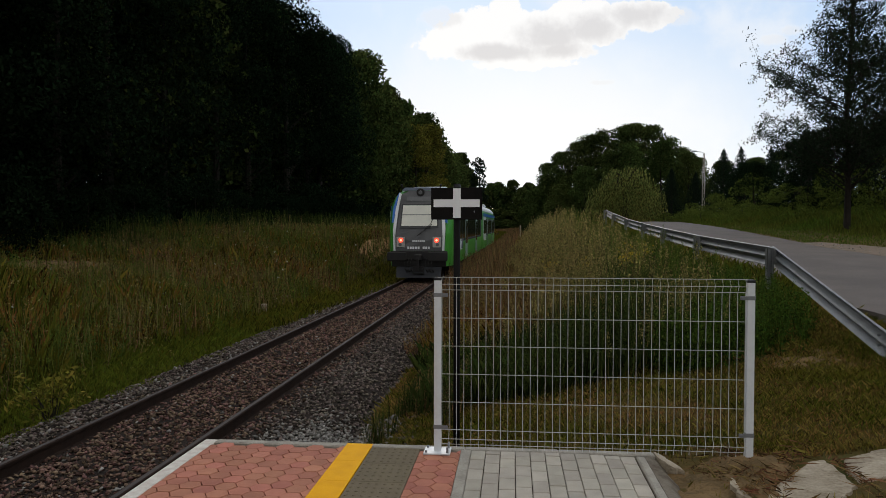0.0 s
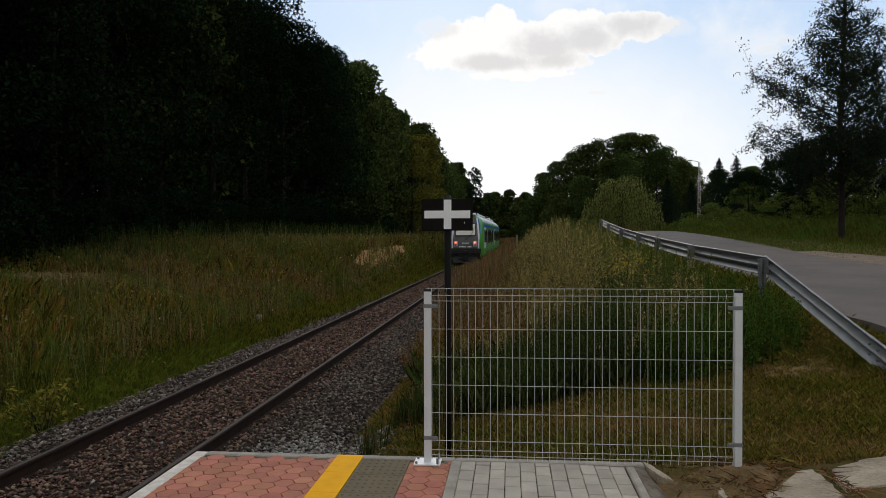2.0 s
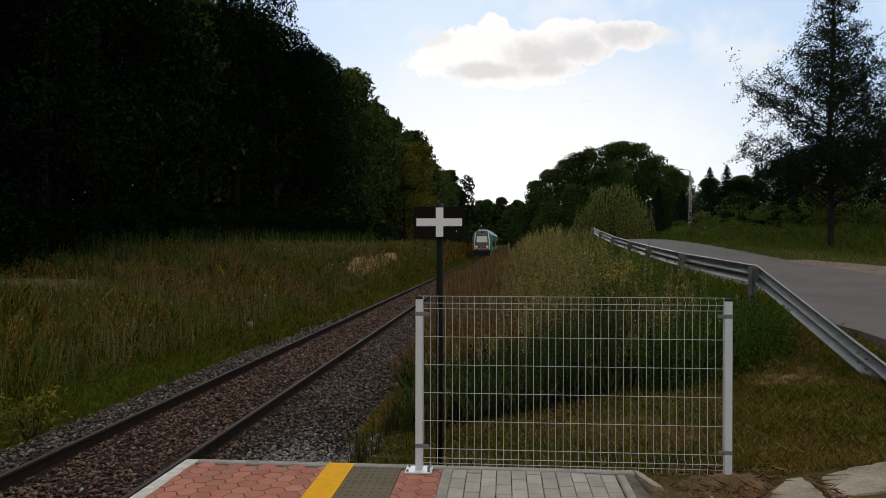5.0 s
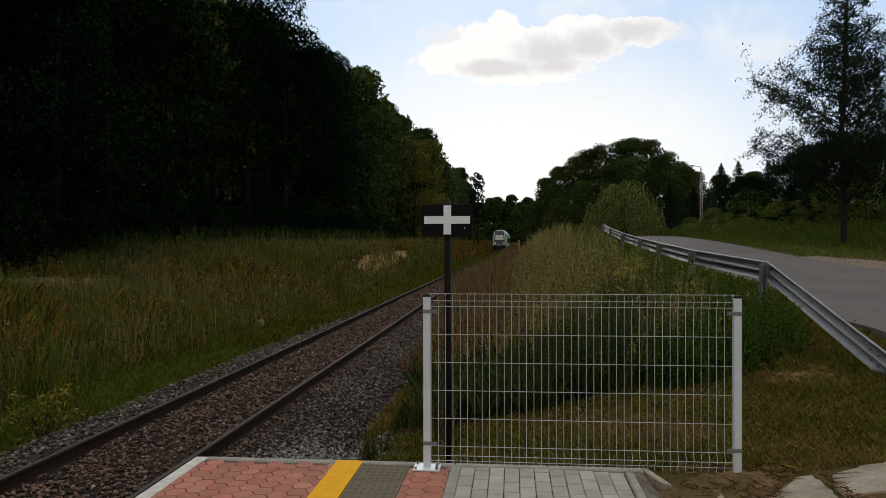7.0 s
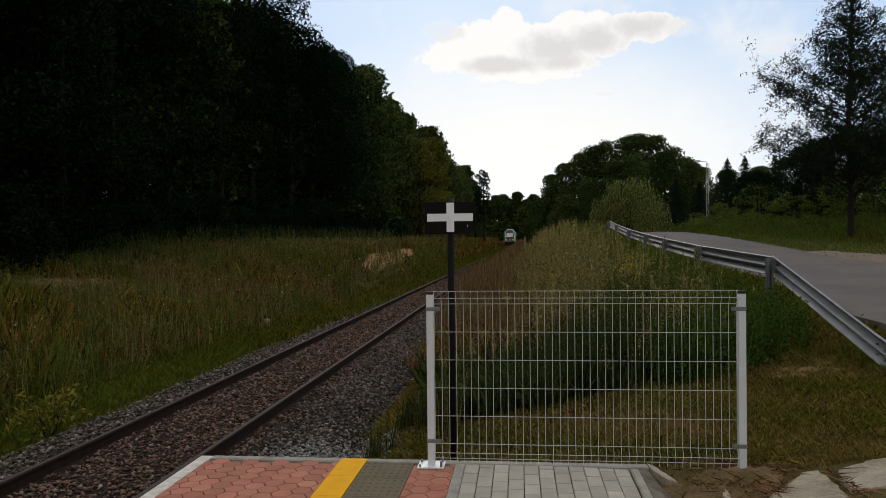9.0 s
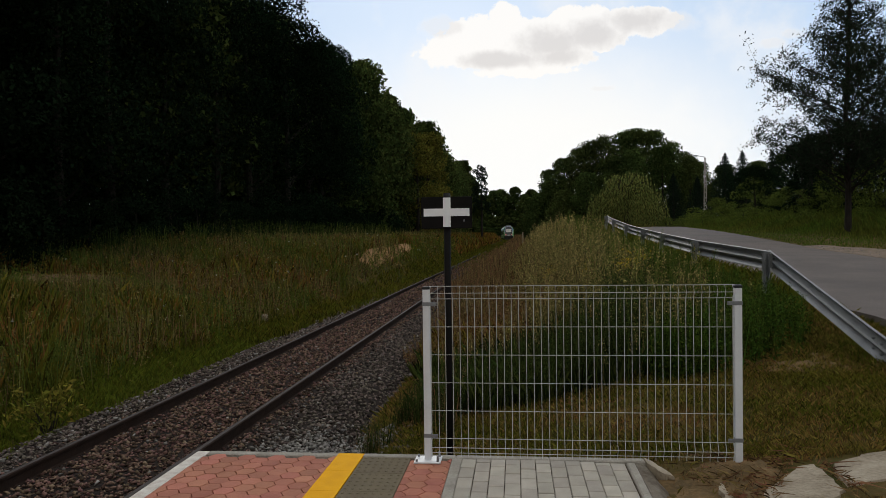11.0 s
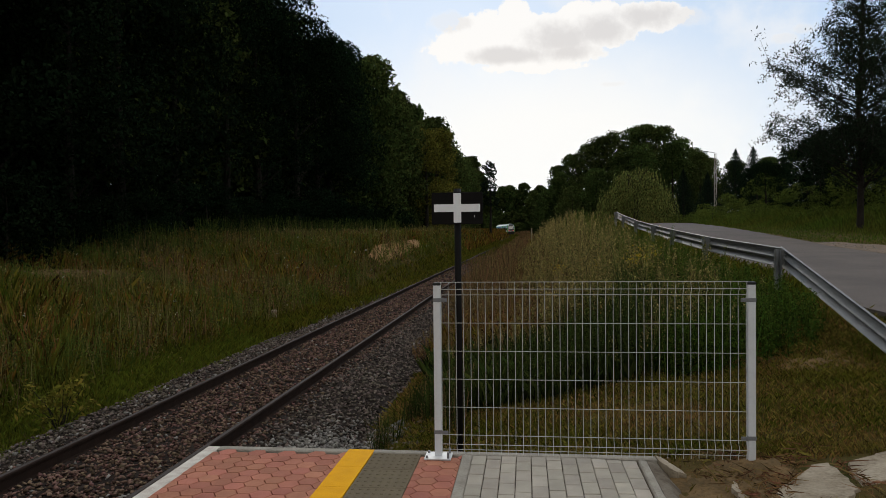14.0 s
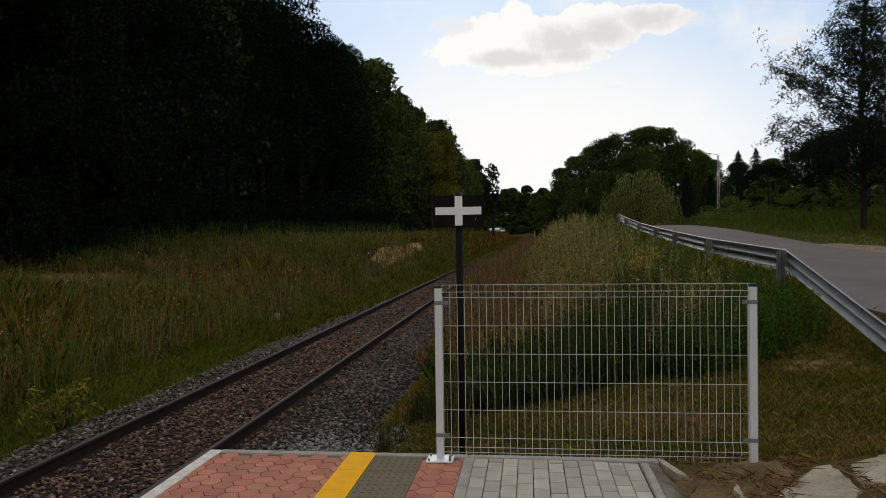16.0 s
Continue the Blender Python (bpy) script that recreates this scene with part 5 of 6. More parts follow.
def build_marker():
    x, y = 1.55, 100.0
    z = ground1(x, y)
    t = thing("track_marker", "small pale concrete marker post beside the track", "marker post", (x, y, z))
    part("post", Geo().box(-0.09, -0.07, -0.3, 0.09, 0.07, 2.30 - z, 0.02), M["slab"], t)


def build_stone_marker():
    x, y = -6.55, 15.0
    z = ground1(x, y)
    t = thing("boundary_stone", "small weathered concrete stone in the meadow grass", "marker stone", (x, y, z))
    part("stone", Geo().box(-0.07, -0.07, -0.25, 0.07, 0.07, 0.30, 0.02), M["slab"], t)


build_stone_marker()
build_forest()
build_pine(-5.6, 126, 13.3)
build_right_side()
build_street_lamp()
build_marker()


# ---- grass and weeds ----
def blades(rng, x, y, h, w, lean=0.35, z=None):
    """Triangular blades rooted at x, y."""
    n = len(x)
    z = ground(x, y) if z is None else z
    a = rng.uniform(0, 2 * np.pi, n)
    b = rng.uniform(0, 2 * np.pi, n)
    dx, dy = np.cos(a) * w / 2, np.sin(a) * w / 2
    l = np.abs(rng.normal(0, lean, n)) * h
    base = np.stack([x, y, z - 0.008], 1)
    off = np.stack([dx, dy, 0 * dx], 1)
    mid = base + np.stack([np.cos(b) * l * 0.3, np.sin(b) * l * 0.3, h * 0.6], 1)
    tip = base + np.stack([np.cos(b) * l, np.sin(b) * l, h], 1)
    return np.stack([base - off, base + off, mid + off * 0.7, tip], 1), tip


def near_wedge(x, y):
    return (x > -0.80 * (y + 6.5)) & (x < 0.56 * (y + 7.5))


def scatter(rng, n, x0, x1, y0, y1, power=1.0):
    x = rng.uniform(x0, x1, n)
    y = y0 + (y1 - y0) * rng.uniform(0, 1, n) ** power
    ok = near_wedge(x, y)
    return x[ok], y[ok]


def patchy(x, y, s, seed):
    return np.sin(x * s + seed) * np.cos(y * s * 0.8 + seed * 2) + 0.6 * np.sin((x + y) * s * 2.3 + seed * 3) + 0.4 * np.sin((x - 1.7 * y) * s * 4.1 + seed)


def stuff(name, V, mat, label, category="grass"):
    return tagged(new(name, flat_mesh(name, V, mat)), label, category, kind="stuff")


def build_meadow():
    rng = np.random.default_rng(90)
    x, y = scatter(rng, 330000, -24, -5.2, -1.5, 75, 1.7)
    xt = track(y)[0]
    u = xt - x
    keep = (u > 2.0) & (x > forest_edge(0) - 4)
    x, y, u = x[keep], y[keep], u[keep]
    sand = (np.hypot((x + 7.02) / 0.40, (y - 39.5) / 9.5) < 1) | (np.hypot((x + 16.5) / 3.5, (y - 18.5) / 3.0) < 1)
    keep = ~sand | (rng.uniform(0, 1, len(x)) < 0.10)
    x, y, u = x[keep], y[keep], u[keep]
    d = np.hypot(x, y + 5)
    p = patchy(x, y, 0.55, 1.0)
    tall = sstep(2.3, 4.6, u)
    veiled = 1 - 0.35 * (np.hypot((x + 6.1) / 1.0, (y - 32) / 8.0) < 1) - 0.65 * (np.hypot((x + 15.5) / 4.5, (y - 17) / 5.0) < 1)
    h = (0.55 + 0.55 * sstep(-0.9, 0.7, patchy(x, y, 1.5, 8.0))) * veiled * (0.10 + 0.62 * tall * (0.75 + 0.18 * p)) * rng.uniform(0.55, 1.3, len(x))
    w = 0.005 + 0.00062 * d
    V, tip = blades(rng, x, y, h, w * rng.uniform(0.7, 1.4, len(x)), 0.24)
    g = (u < 3.6 + 0.8 * p) | (rng.uniform(0, 1, len(x)) < 0.33 + 0.16 * p)
    stuff("meadow_grass", V[~g], M["meadow"], "tall wild meadow grass with dry ochre stems")
    stuff("green_meadow_grass", V[g], M["meadow_green"], "fresh green grass beside the ballast")
    k = (~g) & (rng.uniform(0, 1, len(x)) < 0.16)
    C = np.repeat(tip[k], 3, 0) + rng.normal(0, 0.02, (3 * k.sum(), 3)) - np.array([0, 0, 0.03])
    stuff("seed_heads", leaves(rng, C, np.repeat(0.03 + 0.0012 * d[k], 3), 0.8, 0.4), M["seed"], "pale seed heads of meadow grass")
    for mat, n, name, lab in ((M["petal"], 420, "yellow_flowers", "small yellow meadow flowers"), (M["petal_white"], 300, "white_flowers", "small white meadow flowers")):
        i = rng.choice(len(x), n * 3, replace=False)
        i = i[(u[i] > 3.2) & (patchy(x[i], y[i], 0.9, 4.0) > 0.1)][:n]
        C = np.repeat(tip[i], 5, 0) + rng.normal(0, 0.018, (5 * len(i), 3))
        stuff(name, leaves(rng, C, np.repeat(0.022 + 0.0007 * d[i], 5), 1.5, 0.8), mat, lab, "flowers")
    y2 = 16 * rng.uniform(0, 1, 42000) ** 1.2 - 0.5
    u2 = 1.62 + 2.1 * rng.uniform(0, 1, len(y2)) ** 0.8 + 0.10 * np.sin(2.1 * y2) + 0.08 * np.sin(5.3 * y2)
    x2 = track(y2)[0] - u2
    z2 = np.maximum(ground(x2, y2), track(y2)[1] + ballast_height(u2))
    V2, tip2 = blades(rng, x2, y2, rng.uniform(0.05, 0.17, len(y2)) * (0.4 + 0.6 * sstep(1.7, 2.6, u2)), 0.006 + 0.0007 * (y2 + 5), 0.5, z2)
    stuff("green_meadow_grass", V2, M["fresh_grass"], "short fresh green grass beside the ballast")
    # stiff stems in drifts of rust, ochre and green
    n = 10500
    y2 = 1.0 + 40 * rng.uniform(0, 1, n) ** 1.5
    x2 = rng.uniform(-19, -6.4, n)
    ok = near_wedge(x2, y2) & (np.hypot((x2 + 16.5) / 4, (y2 - 18) / 4) > 1)
    x2, y2 = x2[ok], y2[ok]
    q = patchy(x2, y2, 0.42, 6.0) + rng.normal(0, 0.25, len(x2))
    for sel, mat, lab in ((q > 0.45, M["weed_brown"], "rust-brown dry weeds in the meadow"), (q < -0.45, M["leaf_shrub"], "green leafy weeds in the meadow"), (np.abs(q) <= 0.45, M["weed"], "grey-green weeds in the meadow")):
        S, C, size, top = herb(rng, x2[sel], y2[sel], rng.uniform(0.5, 0.95, sel.sum()), 0.036, 30, 0.16)
        stuff("meadow_weeds", np.concatenate([S, leaves(rng, C, size, 0.6, 0.36)]), mat, lab, "weeds")
    # taller weeds along the rim of the cutting
    y2 = 26 + 80 * rng.uniform(0, 1, 2600) ** 1.2
    x2 = track(y2)[0] - 3.0 - 9.0 * rng.uniform(0, 1, len(y2))
    q = patchy(x2, y2, 0.5, 11.0) + rng.normal(0, 0.3, len(x2))
    ok = np.hypot((x2 + 6.9) / 0.7, (y2 - 36) / 11.0) > 1
    x2, y2, q = x2[ok], y2[ok], q[ok]
    for sel, mat, lab in ((q > 0.2, M["weed"], "grey-green weeds on the cutting's rim"), (q <= 0.2, M["leaf_shrub"], "green leafy weeds on the cutting's rim")):
        S, C, size, top = herb(rng, x2[sel], y2[sel], rng.uniform(0.45, 1.25, sel.sum()) * (0.85 + 0.3 * np.clip(q[sel], -1, 1)), 0.036, 26, 0.18)
        stuff("meadow_weeds", np.concatenate([S, leaves(rng, C, size, 0.6, 0.36)]), mat, lab, "weeds")
    # a belt of tall herbs before the forest, and clumps that stand out of the meadow
    y2 = np.concatenate([4 + 56 * rng.uniform(0, 1, 2600) ** 1.1, 2 + 24 * rng.uniform(0, 1, 1500)])
    edge = np.interp(y2, [-30, 14, 30, 44, 60, 100], [-21.0, -20.5, -16.5, -13.8, -13.0, -13.2])
    x2 = np.where(np.arange(len(y2)) < 2600, edge + rng.uniform(-0.6, 3.4, len(y2)), rng.uniform(-15, -6.6, len(y2)))
    q = patchy(x2, y2, 0.7, 3.0) + rng.normal(0, 0.2, len(x2))
    ok = (np.hypot((x2 + 16.5) / 4.2, (y2 - 18) / 4.2) > 1) & ((np.arange(len(y2)) < 2600) | (q > 0.75))
    x2, y2, q = x2[ok], y2[ok], q[ok]
    hh = np.where(x2 < np.interp(y2, [14, 60], [-16.8, -9.4]), rng.uniform(0.8, 1.7, len(x2)), rng.uniform(0.6, 1.05, len(x2)))
    for sel, mat, lab in ((q > 0.9, M["leaf_shrub"], "leafy green herbs standing out of the meadow"), (q <= 0.9, M["bank_herb"], "tall dark herbs before the forest")):
        S, C, size, top = herb(rng, x2[sel], y2[sel], hh[sel], 0.036, 44, 0.17)
        stuff("meadow_weeds", np.concatenate([S, leaves(rng, C, size, 0.6, 0.3)]), mat, lab, "weeds")
    # broad-leaved herbs between the grasses
    i = rng.choice(len(x), 15000, replace=False)
    i = i[(u[i] > 3.0)]
    C = np.repeat(np.stack([x[i], y[i], ground(x[i], y[i])], 1), 7, 0)
    C = C + np.stack([rng.normal(0, 0.07, len(C)), rng.normal(0, 0.07, len(C)), rng.uniform(0.05, 0.62, len(C))], 1)
    stuff("meadow_herbs", leaves(rng, C, np.repeat(0.042 + 0.0011 * d[i], 7), 0.6, 0.4), M["leaf_shrub"], "broad-leaved green herbs in the meadow", "herbs")


def build_far_grass():
    rng = np.random.default_rng(91)
    n = 60000
    y = 70 + 230 * rng.uniform(0, 1, n) ** 1.3
    xt = track(y)[0]
    s = rng.uniform(0, 1, n) < 0.55
    x = np.where(s, xt - 2.5 - rng.uniform(0, 14, n), xt + 2.6 + rng.uniform(0, 16, n))
    xl, xr, _ = road(np.clip(y, -120, 160))
    ok = ~((x > xl - 0.2) & (x < xr + 0.2) & (y < 160))
    x, y = x[ok], y[ok]
    d = y + 5
    V, tip = blades(rng, x, y, rng.uniform(0.35, 0.85, len(x)), 0.02 + 0.0012 * d)
    stuff("far_grass", V, M["meadow"], "rough ochre and green grass along the track")


def build_lawn():
    rng = np.random.default_rng(92)
    x, y = scatter(rng, 250000, -1.3, 5.2, 0.16, 8, 1.25)
    ok = ~((x < 1.42) & (y < 0.2)) & ~((x < -0.42 + 0.12 * np.sin(5 * y)) & (y < 4) & ~((y > 1.75) & (x > -0.85)) & (rng.uniform(0, 1, len(x)) < 0.95))
    ok &= ~((np.hypot((x - 1.75) / 0.55, (y - 0.05) / 0.35) < 1) & (rng.uniform(0, 1, len(x)) < 0.9))
    p = patchy(x, y, 1.5, 2.0)
    ok &= rng.uniform(0, 1, len(x)) < 0.92 + 0.08 * p
    x, y, p = x[ok], y[ok], p[ok]
    h = (0.046 + 0.008 * p) * rng.uniform(0.45, 1.5, len(x)) + 0.08 * sstep(3.0, 5.0, y) * rng.uniform(0.3, 1, len(x))
    V, tip = blades(rng, x, y, h, 0.003 + 0.00045 * (y + 5) * rng.uniform(0.6, 1.3, len(x)), 0.55)
    g = rng.uniform(0, 1, len(x)) < 0.42 + 0.25 * p
    stuff("dry_lawn", V[~g], M["lawn"], "short trampled grass, partly dry")
    stuff("green_lawn", V[g], M["meadow_green"], "short green grass tufts")
    # strip right of the platform
    x, y = scatter(rng, 40000, 1.45, 4.6, -2.2, 0.2)
    p = patchy(x, y, 2.0, 5.0)
    slab = (x > 1.98) & (x < 3.7) & (y > -0.75) & (y < 0.02 + 0.10 * (x - 2.4))
    ok = rng.uniform(0, 1, len(x)) < np.clip(0.20 + 0.35 * p + 0.35 * (x - 2.2), 0.02, 1) * ~slab
    x, y = x[ok], y[ok]
    V, tip = blades(rng, x, y, rng.uniform(0.02, 0.08, len(x)), 0.006, 0.8)
    stuff("dry_lawn", V, M["lawn"], "short trampled grass, partly dry")
    # road verge
    x, y = scatter(rng, 130000, 10.4, 30, 6, 62, 1.4)
    xl, xr, _ = road(y)
    bare = (x < xr + 0.25 + 2.1 * np.clip(np.sin(np.pi * (y - 9) / 13), 0, 1) * (y < 22) * (y > 9))
    x, y = x[~bare], y[~bare]
    V, tip = blades(rng, x, y, (0.07 + 0.50 * sstep(13.5, 17.5, x + 0.08 * (y - 20))) * rng.uniform(0.6, 1.3, len(x)), 0.012 + 0.0009 * y)
    stuff("verge_grass", V, M["verge"], "green grass on the road's far verge")
    x, y = scatter(rng, 46000, 4.1, 6.8, 2.5, 45, 1.6)
    xl = road(y)[0]
    xg = np.interp(y, [g[0] for g in GUARD], [g[1] for g in GUARD])
    ok = (x < xl + 0.25) & (x > xg - 0.35)
    x, y = x[ok], y[ok]
    V, tip = blades(rng, x, y, rng.uniform(0.12, 0.40, len(x)) * sstep(0.3, -0.1, x - xl[ok]) * (0.2 + 0.8 * sstep(4.5, 8.0, y)), 0.006 + 0.0005 * y)
    stuff("verge_grass", V, M["meadow_green"], "green grass tufts along the guardrail")


def herb(rng, x, y, h, leaf, count, spread, bare=None):
    """Upright stems with leaves that thin out towards the top; returns stem faces and leaf centres."""
    n = len(x)
    z = ground(x, y)
    lean = rng.normal(0, 0.13, (n, 2)) * h[:, None]
    w = 0.0035 + 0.0004 * (y + 5)
    a = rng.uniform(0, np.pi, n)
    base = np.stack([x, y, z - 0.05], 1)
    off = np.stack([np.cos(a) * w, np.sin(a) * w, 0 * a], 1)
    top = base + np.stack([lean[:, 0], lean[:, 1], h + 0.05], 1)
    S = np.stack([base - off, base + off, top + off * 0.3, top - off * 0.3], 1)
    k = rng.uniform(0.06, 1.0, (n, count)) ** 0.75
    if bare is not None:
        k = bare[:, None] + (1 - bare[:, None]) * k
    ang = rng.uniform(0, 2 * np.pi, (n, count))
    r = spread * h[:, None] * (1.05 - 0.8 * k) * rng.uniform(0.2, 1, (n, count))
    P = base[:, None] + (top - base)[:, None] * k[..., None]
    P = P + np.stack([np.cos(ang) * r, np.sin(ang) * r, 0.25 * r], -1)
    size = leaf * (1.15 - 0.6 * k) * (1 + 0.035 * (y[:, None] + 5))
    return S, P.reshape(-1, 3), size.ravel(), top


def build_weeds():
    rng = np.random.default_rng(93)

    def zone(n, x0, x1, y0, y1, power):
        x = rng.uniform(x0, x1, n)
        y = y0 + (y1 - y0) * rng.uniform(0, 1, n) ** power
        return x, y

    x, y = zone(7200, -1.5, 4.3, 3.0, 62, 1.55)
    xg = np.interp(y, [g[0] for g in GUARD], [g[1] for g in GUARD])
    xt = track(y)[0]
    front = 3.1 + 0.25 * np.abs(x - 0.6) ** 1.5 + rng.normal(0, 0.25, len(x))
    ok = (y > front) & (patchy(x, y, 1.1, 9.0) > -0.75 + 0.5 * rng.uniform(-1, 1, len(x))) & (x < xg - 0.35) & (x > xt + 2.2 + 0.6 * sstep(9, 4, y) - 0.65 * sstep(10, 22, y) + 0.3 * rng.uniform(0, 1, len(x)))
    x, y = x[ok], y[ok]
    f = (x - (track(y)[0] + 2.2)) / 6.0
    p = patchy(x, y, 0.8, 7.0)
    low = 1 - 0.55 * sstep(2.3, 0.5, xg[ok] - x)
    h = low * (0.55 + 1.08 * sstep(0.22, 0.58, f)) * (0.95 + 0.12 * p) * rng.uniform(0.6, 1.22, len(x)) * (0.75 + 0.35 * sstep(5, 13, y))
    brown = f + 0.08 * p + rng.normal(0, 0.08, len(x)) < 0.34
    brown &= y > 8 + rng.normal(0, 1.2, len(x))
    green = (f + rng.normal(0, 0.1, len(x)) > 0.72) | ((y < 7.5) & (f < 0.3))
    # front weeds switch to the lowered green: the hollow's shade as colour
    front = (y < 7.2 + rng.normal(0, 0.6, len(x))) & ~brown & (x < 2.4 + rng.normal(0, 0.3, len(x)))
    green &= ~front
    for sel, mat, nm, lab in ((front, M["bank_herb"], "bank_weeds", "leafy weeds at the foot of the bank, coloured dark for shade"), (brown, M["weed_brown"], "brown_weeds", "dry brown weeds beside the ballast"), (~brown & ~green & ~front, M["weed"], "tall_weeds", "tall grey-green mugwort on the bank"),
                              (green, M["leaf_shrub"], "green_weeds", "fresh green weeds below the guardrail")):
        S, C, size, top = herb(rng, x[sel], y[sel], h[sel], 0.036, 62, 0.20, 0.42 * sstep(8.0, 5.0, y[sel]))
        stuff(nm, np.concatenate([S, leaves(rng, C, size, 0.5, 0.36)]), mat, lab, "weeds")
        if nm in ("tall_weeds", "brown_weeds"):
            if nm == "tall_weeds":
                q = np.repeat(np.arange(len(top)), 38)
                q = q[rng.uniform(0, 1, len(q)) < 0.30 + 0.70 * sstep(5.5, 9.0, y[sel][q])]
                f = rng.uniform(0.56, 1.04, len(q))
                a = rng.uniform(0, 2 * np.pi, len(q))
                r = 0.20 * (1.06 - f) * h[sel][q] * rng.uniform(0.1, 1, len(q))
                root = np.stack([x[sel], y[sel], ground(x[sel], y[sel])], 1)
                Cs = root[q] + (top - root)[q] * f[:, None] + np.stack([np.cos(a) * r, np.sin(a) * r, 0.5 * r], 1)
                stuff("weed_plumes", leaves(rng, Cs, 0.026 * (1 + 0.04 * (Cs[:, 1] + 5)), 2.5, 0.30), M["plume"], "feathery ochre plumes of tall mugwort", "weeds")
            k = rng.integers(0, len(top), len(top) * 7)
            k = k[rng.uniform(0, 1, len(k)) < 0.25 + 0.75 * sstep(5.5, 9.0, top[k, 1])]
            Cs = top[k] + np.stack([rng.normal(0, 0.05, len(k)), rng.normal(0, 0.05, len(k)), rng.normal(-0.10, 0.11, len(k))], 1)
            stuff("seed_heads", leaves(rng, Cs, 0.021 * (1 + 0.04 * (Cs[:, 1] + 5)), 0.8, 0.45), M["seed"], "pale seed heads of the tall weeds", "weeds")
    # weeds that crowd the ballast's shoulder further on
    y = 9 + 245 * rng.uniform(0, 1, 7600) ** 1.5
    u = 1.75 - 0.78 * sstep(12, 30, y) + 2.4 * rng.uniform(0, 1, len(y)) ** 1.1
    x = track(y)[0] + u
    hs = (0.34 + (0.88 + 0.2 * sstep(70, 150, y)) * sstep(10, 28, y) * sstep(0.95, 1.75, u)) * rng.uniform(0.7, 1.25, len(x))
    S, C, size, top = herb(rng, x, y, hs, 0.036, 32, 0.24)
    stuff("brown_weeds", np.concatenate([S, leaves(rng, C, size, 0.5, 0.36)]), M["weed_brown"], "dry brown weeds crowding the ballast's shoulder", "weeds")
    y = rng.uniform(120, 300, 2600)
    x = track(y)[0] + rng.uniform(0.95, 4.0, len(y))
    S, C, size, top = herb(rng, x, y, rng.uniform(0.8, 1.35, len(y)), 0.036, 14, 0.24)
    stuff("brown_weeds", np.concatenate([S, leaves(rng, C, size, 0.5, 0.36)]), M["weed_brown"], "dry brown weeds along the far track", "weeds")
    y = 45 + 240 * rng.uniform(0, 1, 3600) ** 1.2
    u = rng.uniform(-1.6, 1.1, len(y))
    S, C, size, top = herb(rng, track(y)[0] + u, y, rng.uniform(0.40, 0.62, len(y)) + 0.25 * sstep(60, 130, y), 0.034, 12, 0.3)
    stuff("green_weeds", np.concatenate([S, leaves(rng, C, size, 0.5, 0.36)]), M["meadow_green"], "yellow-green weeds overgrowing the far track", "weeds")
    # thin growth between the rails and on the far shoulder
    y = 22 + 110 * rng.uniform(0, 1, 1700) ** 1.2
    u = rng.uniform(-0.62, 1.1, len(y))
    ok = np.abs(u - 0.74) > 0.06
    y, u = y[ok], u[ok]
    S, C, size, top = herb(rng, track(y)[0] + u, y, rng.uniform(0.06, 0.2, len(y)) * sstep(14, 50, y) + 0.20, 0.028, 12, 0.3)
    lift = np.array([0, 0, 0.12])
    stuff("brown_weeds", np.concatenate([S, leaves(rng, C, size, 0.5, 0.36)]) + lift, M["weed_brown"], "thin dry weeds growing between the rails", "weeds")
    y = 12 + 120 * rng.uniform(0, 1, 26000) ** 1.4
    u = -rng.uniform(1.0, 2.9, len(y)) - 0.5 * sstep(24, 12, y)
    xx = track(y)[0] + u
    zz = np.maximum(ground(xx, y), track(y)[1] + ballast_height(u))
    V, tip = blades(rng, xx, y, rng.uniform(0.08, 0.28, len(y)) * (0.6 + 0.4 * sstep(1.0, 2.0, -u)), 0.010 + 0.0009 * y, 0.4, zz)
    stuff("shoulder_grass", V, M["meadow_green"], "short yellow-green grass on the ballast's shoulder")
    # tall grass between the weeds
    x, y = zone(70000, -1.4, 4.6, 3.2, 45, 1.6)
    xg = np.interp(y, [g[0] for g in GUARD], [g[1] for g in GUARD])
    ok = (x < xg - 0.2) & (x > track(y)[0] + 2.15 + 0.75 * sstep(9, 4, y)) & (y > 3.1 + 0.25 * np.abs(x - 0.6) ** 1.5)
    ok &= rng.uniform(0, 1, len(x)) < 0.35 + 0.65 * sstep(4.5, 8.0, y)
    x, y = x[ok], y[ok]
    hh = (0.35 + 0.2 * sstep(2.2, 3.4, x)) * (1 - 0.6 * sstep(1.6, 0.4, xg[ok] - x)) * rng.uniform(0.6, 1.4, len(x))
    V, tip = blades(rng, x, y, hh, (0.006 + 0.0006 * (y + 5)) * rng.uniform(0.7, 1.4, len(x)))
    # grass nearer than y = 9 gets that shade-darkened green as well
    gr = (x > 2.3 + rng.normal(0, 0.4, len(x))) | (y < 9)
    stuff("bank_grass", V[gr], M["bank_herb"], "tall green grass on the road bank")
    stuff("bank_grass", V[~gr], M["meadow"], "tall ochre grass on the road bank")
    # lush herbs on the slope below the guardrail
    x, y = zone(3600, 2.2, 4.65, 3.2, 26, 1.7)
    xg = np.interp(y, [g[0] for g in GUARD], [g[1] for g in GUARD])
    ok = (y > 3.1 + 0.7 * np.clip(x - 2.6, 0, 3) + rng.normal(0, 0.2, len(x))) & (x < xg - 0.22)
    x, y, xg = x[ok], y[ok], xg[ok]
    hh = rng.uniform(0.4, 0.78, len(x)) * (1 - 0.25 * sstep(1.0, 0.2, xg - x))
    S, C, size, top = herb(rng, x, y, hh, 0.046, 40, 0.22)
    stuff("green_weeds", np.concatenate([S, leaves(rng, C, size, 0.5, 0.34)]), M["lush_herb"], "dense fresh green herbs on the road bank", "weeds")
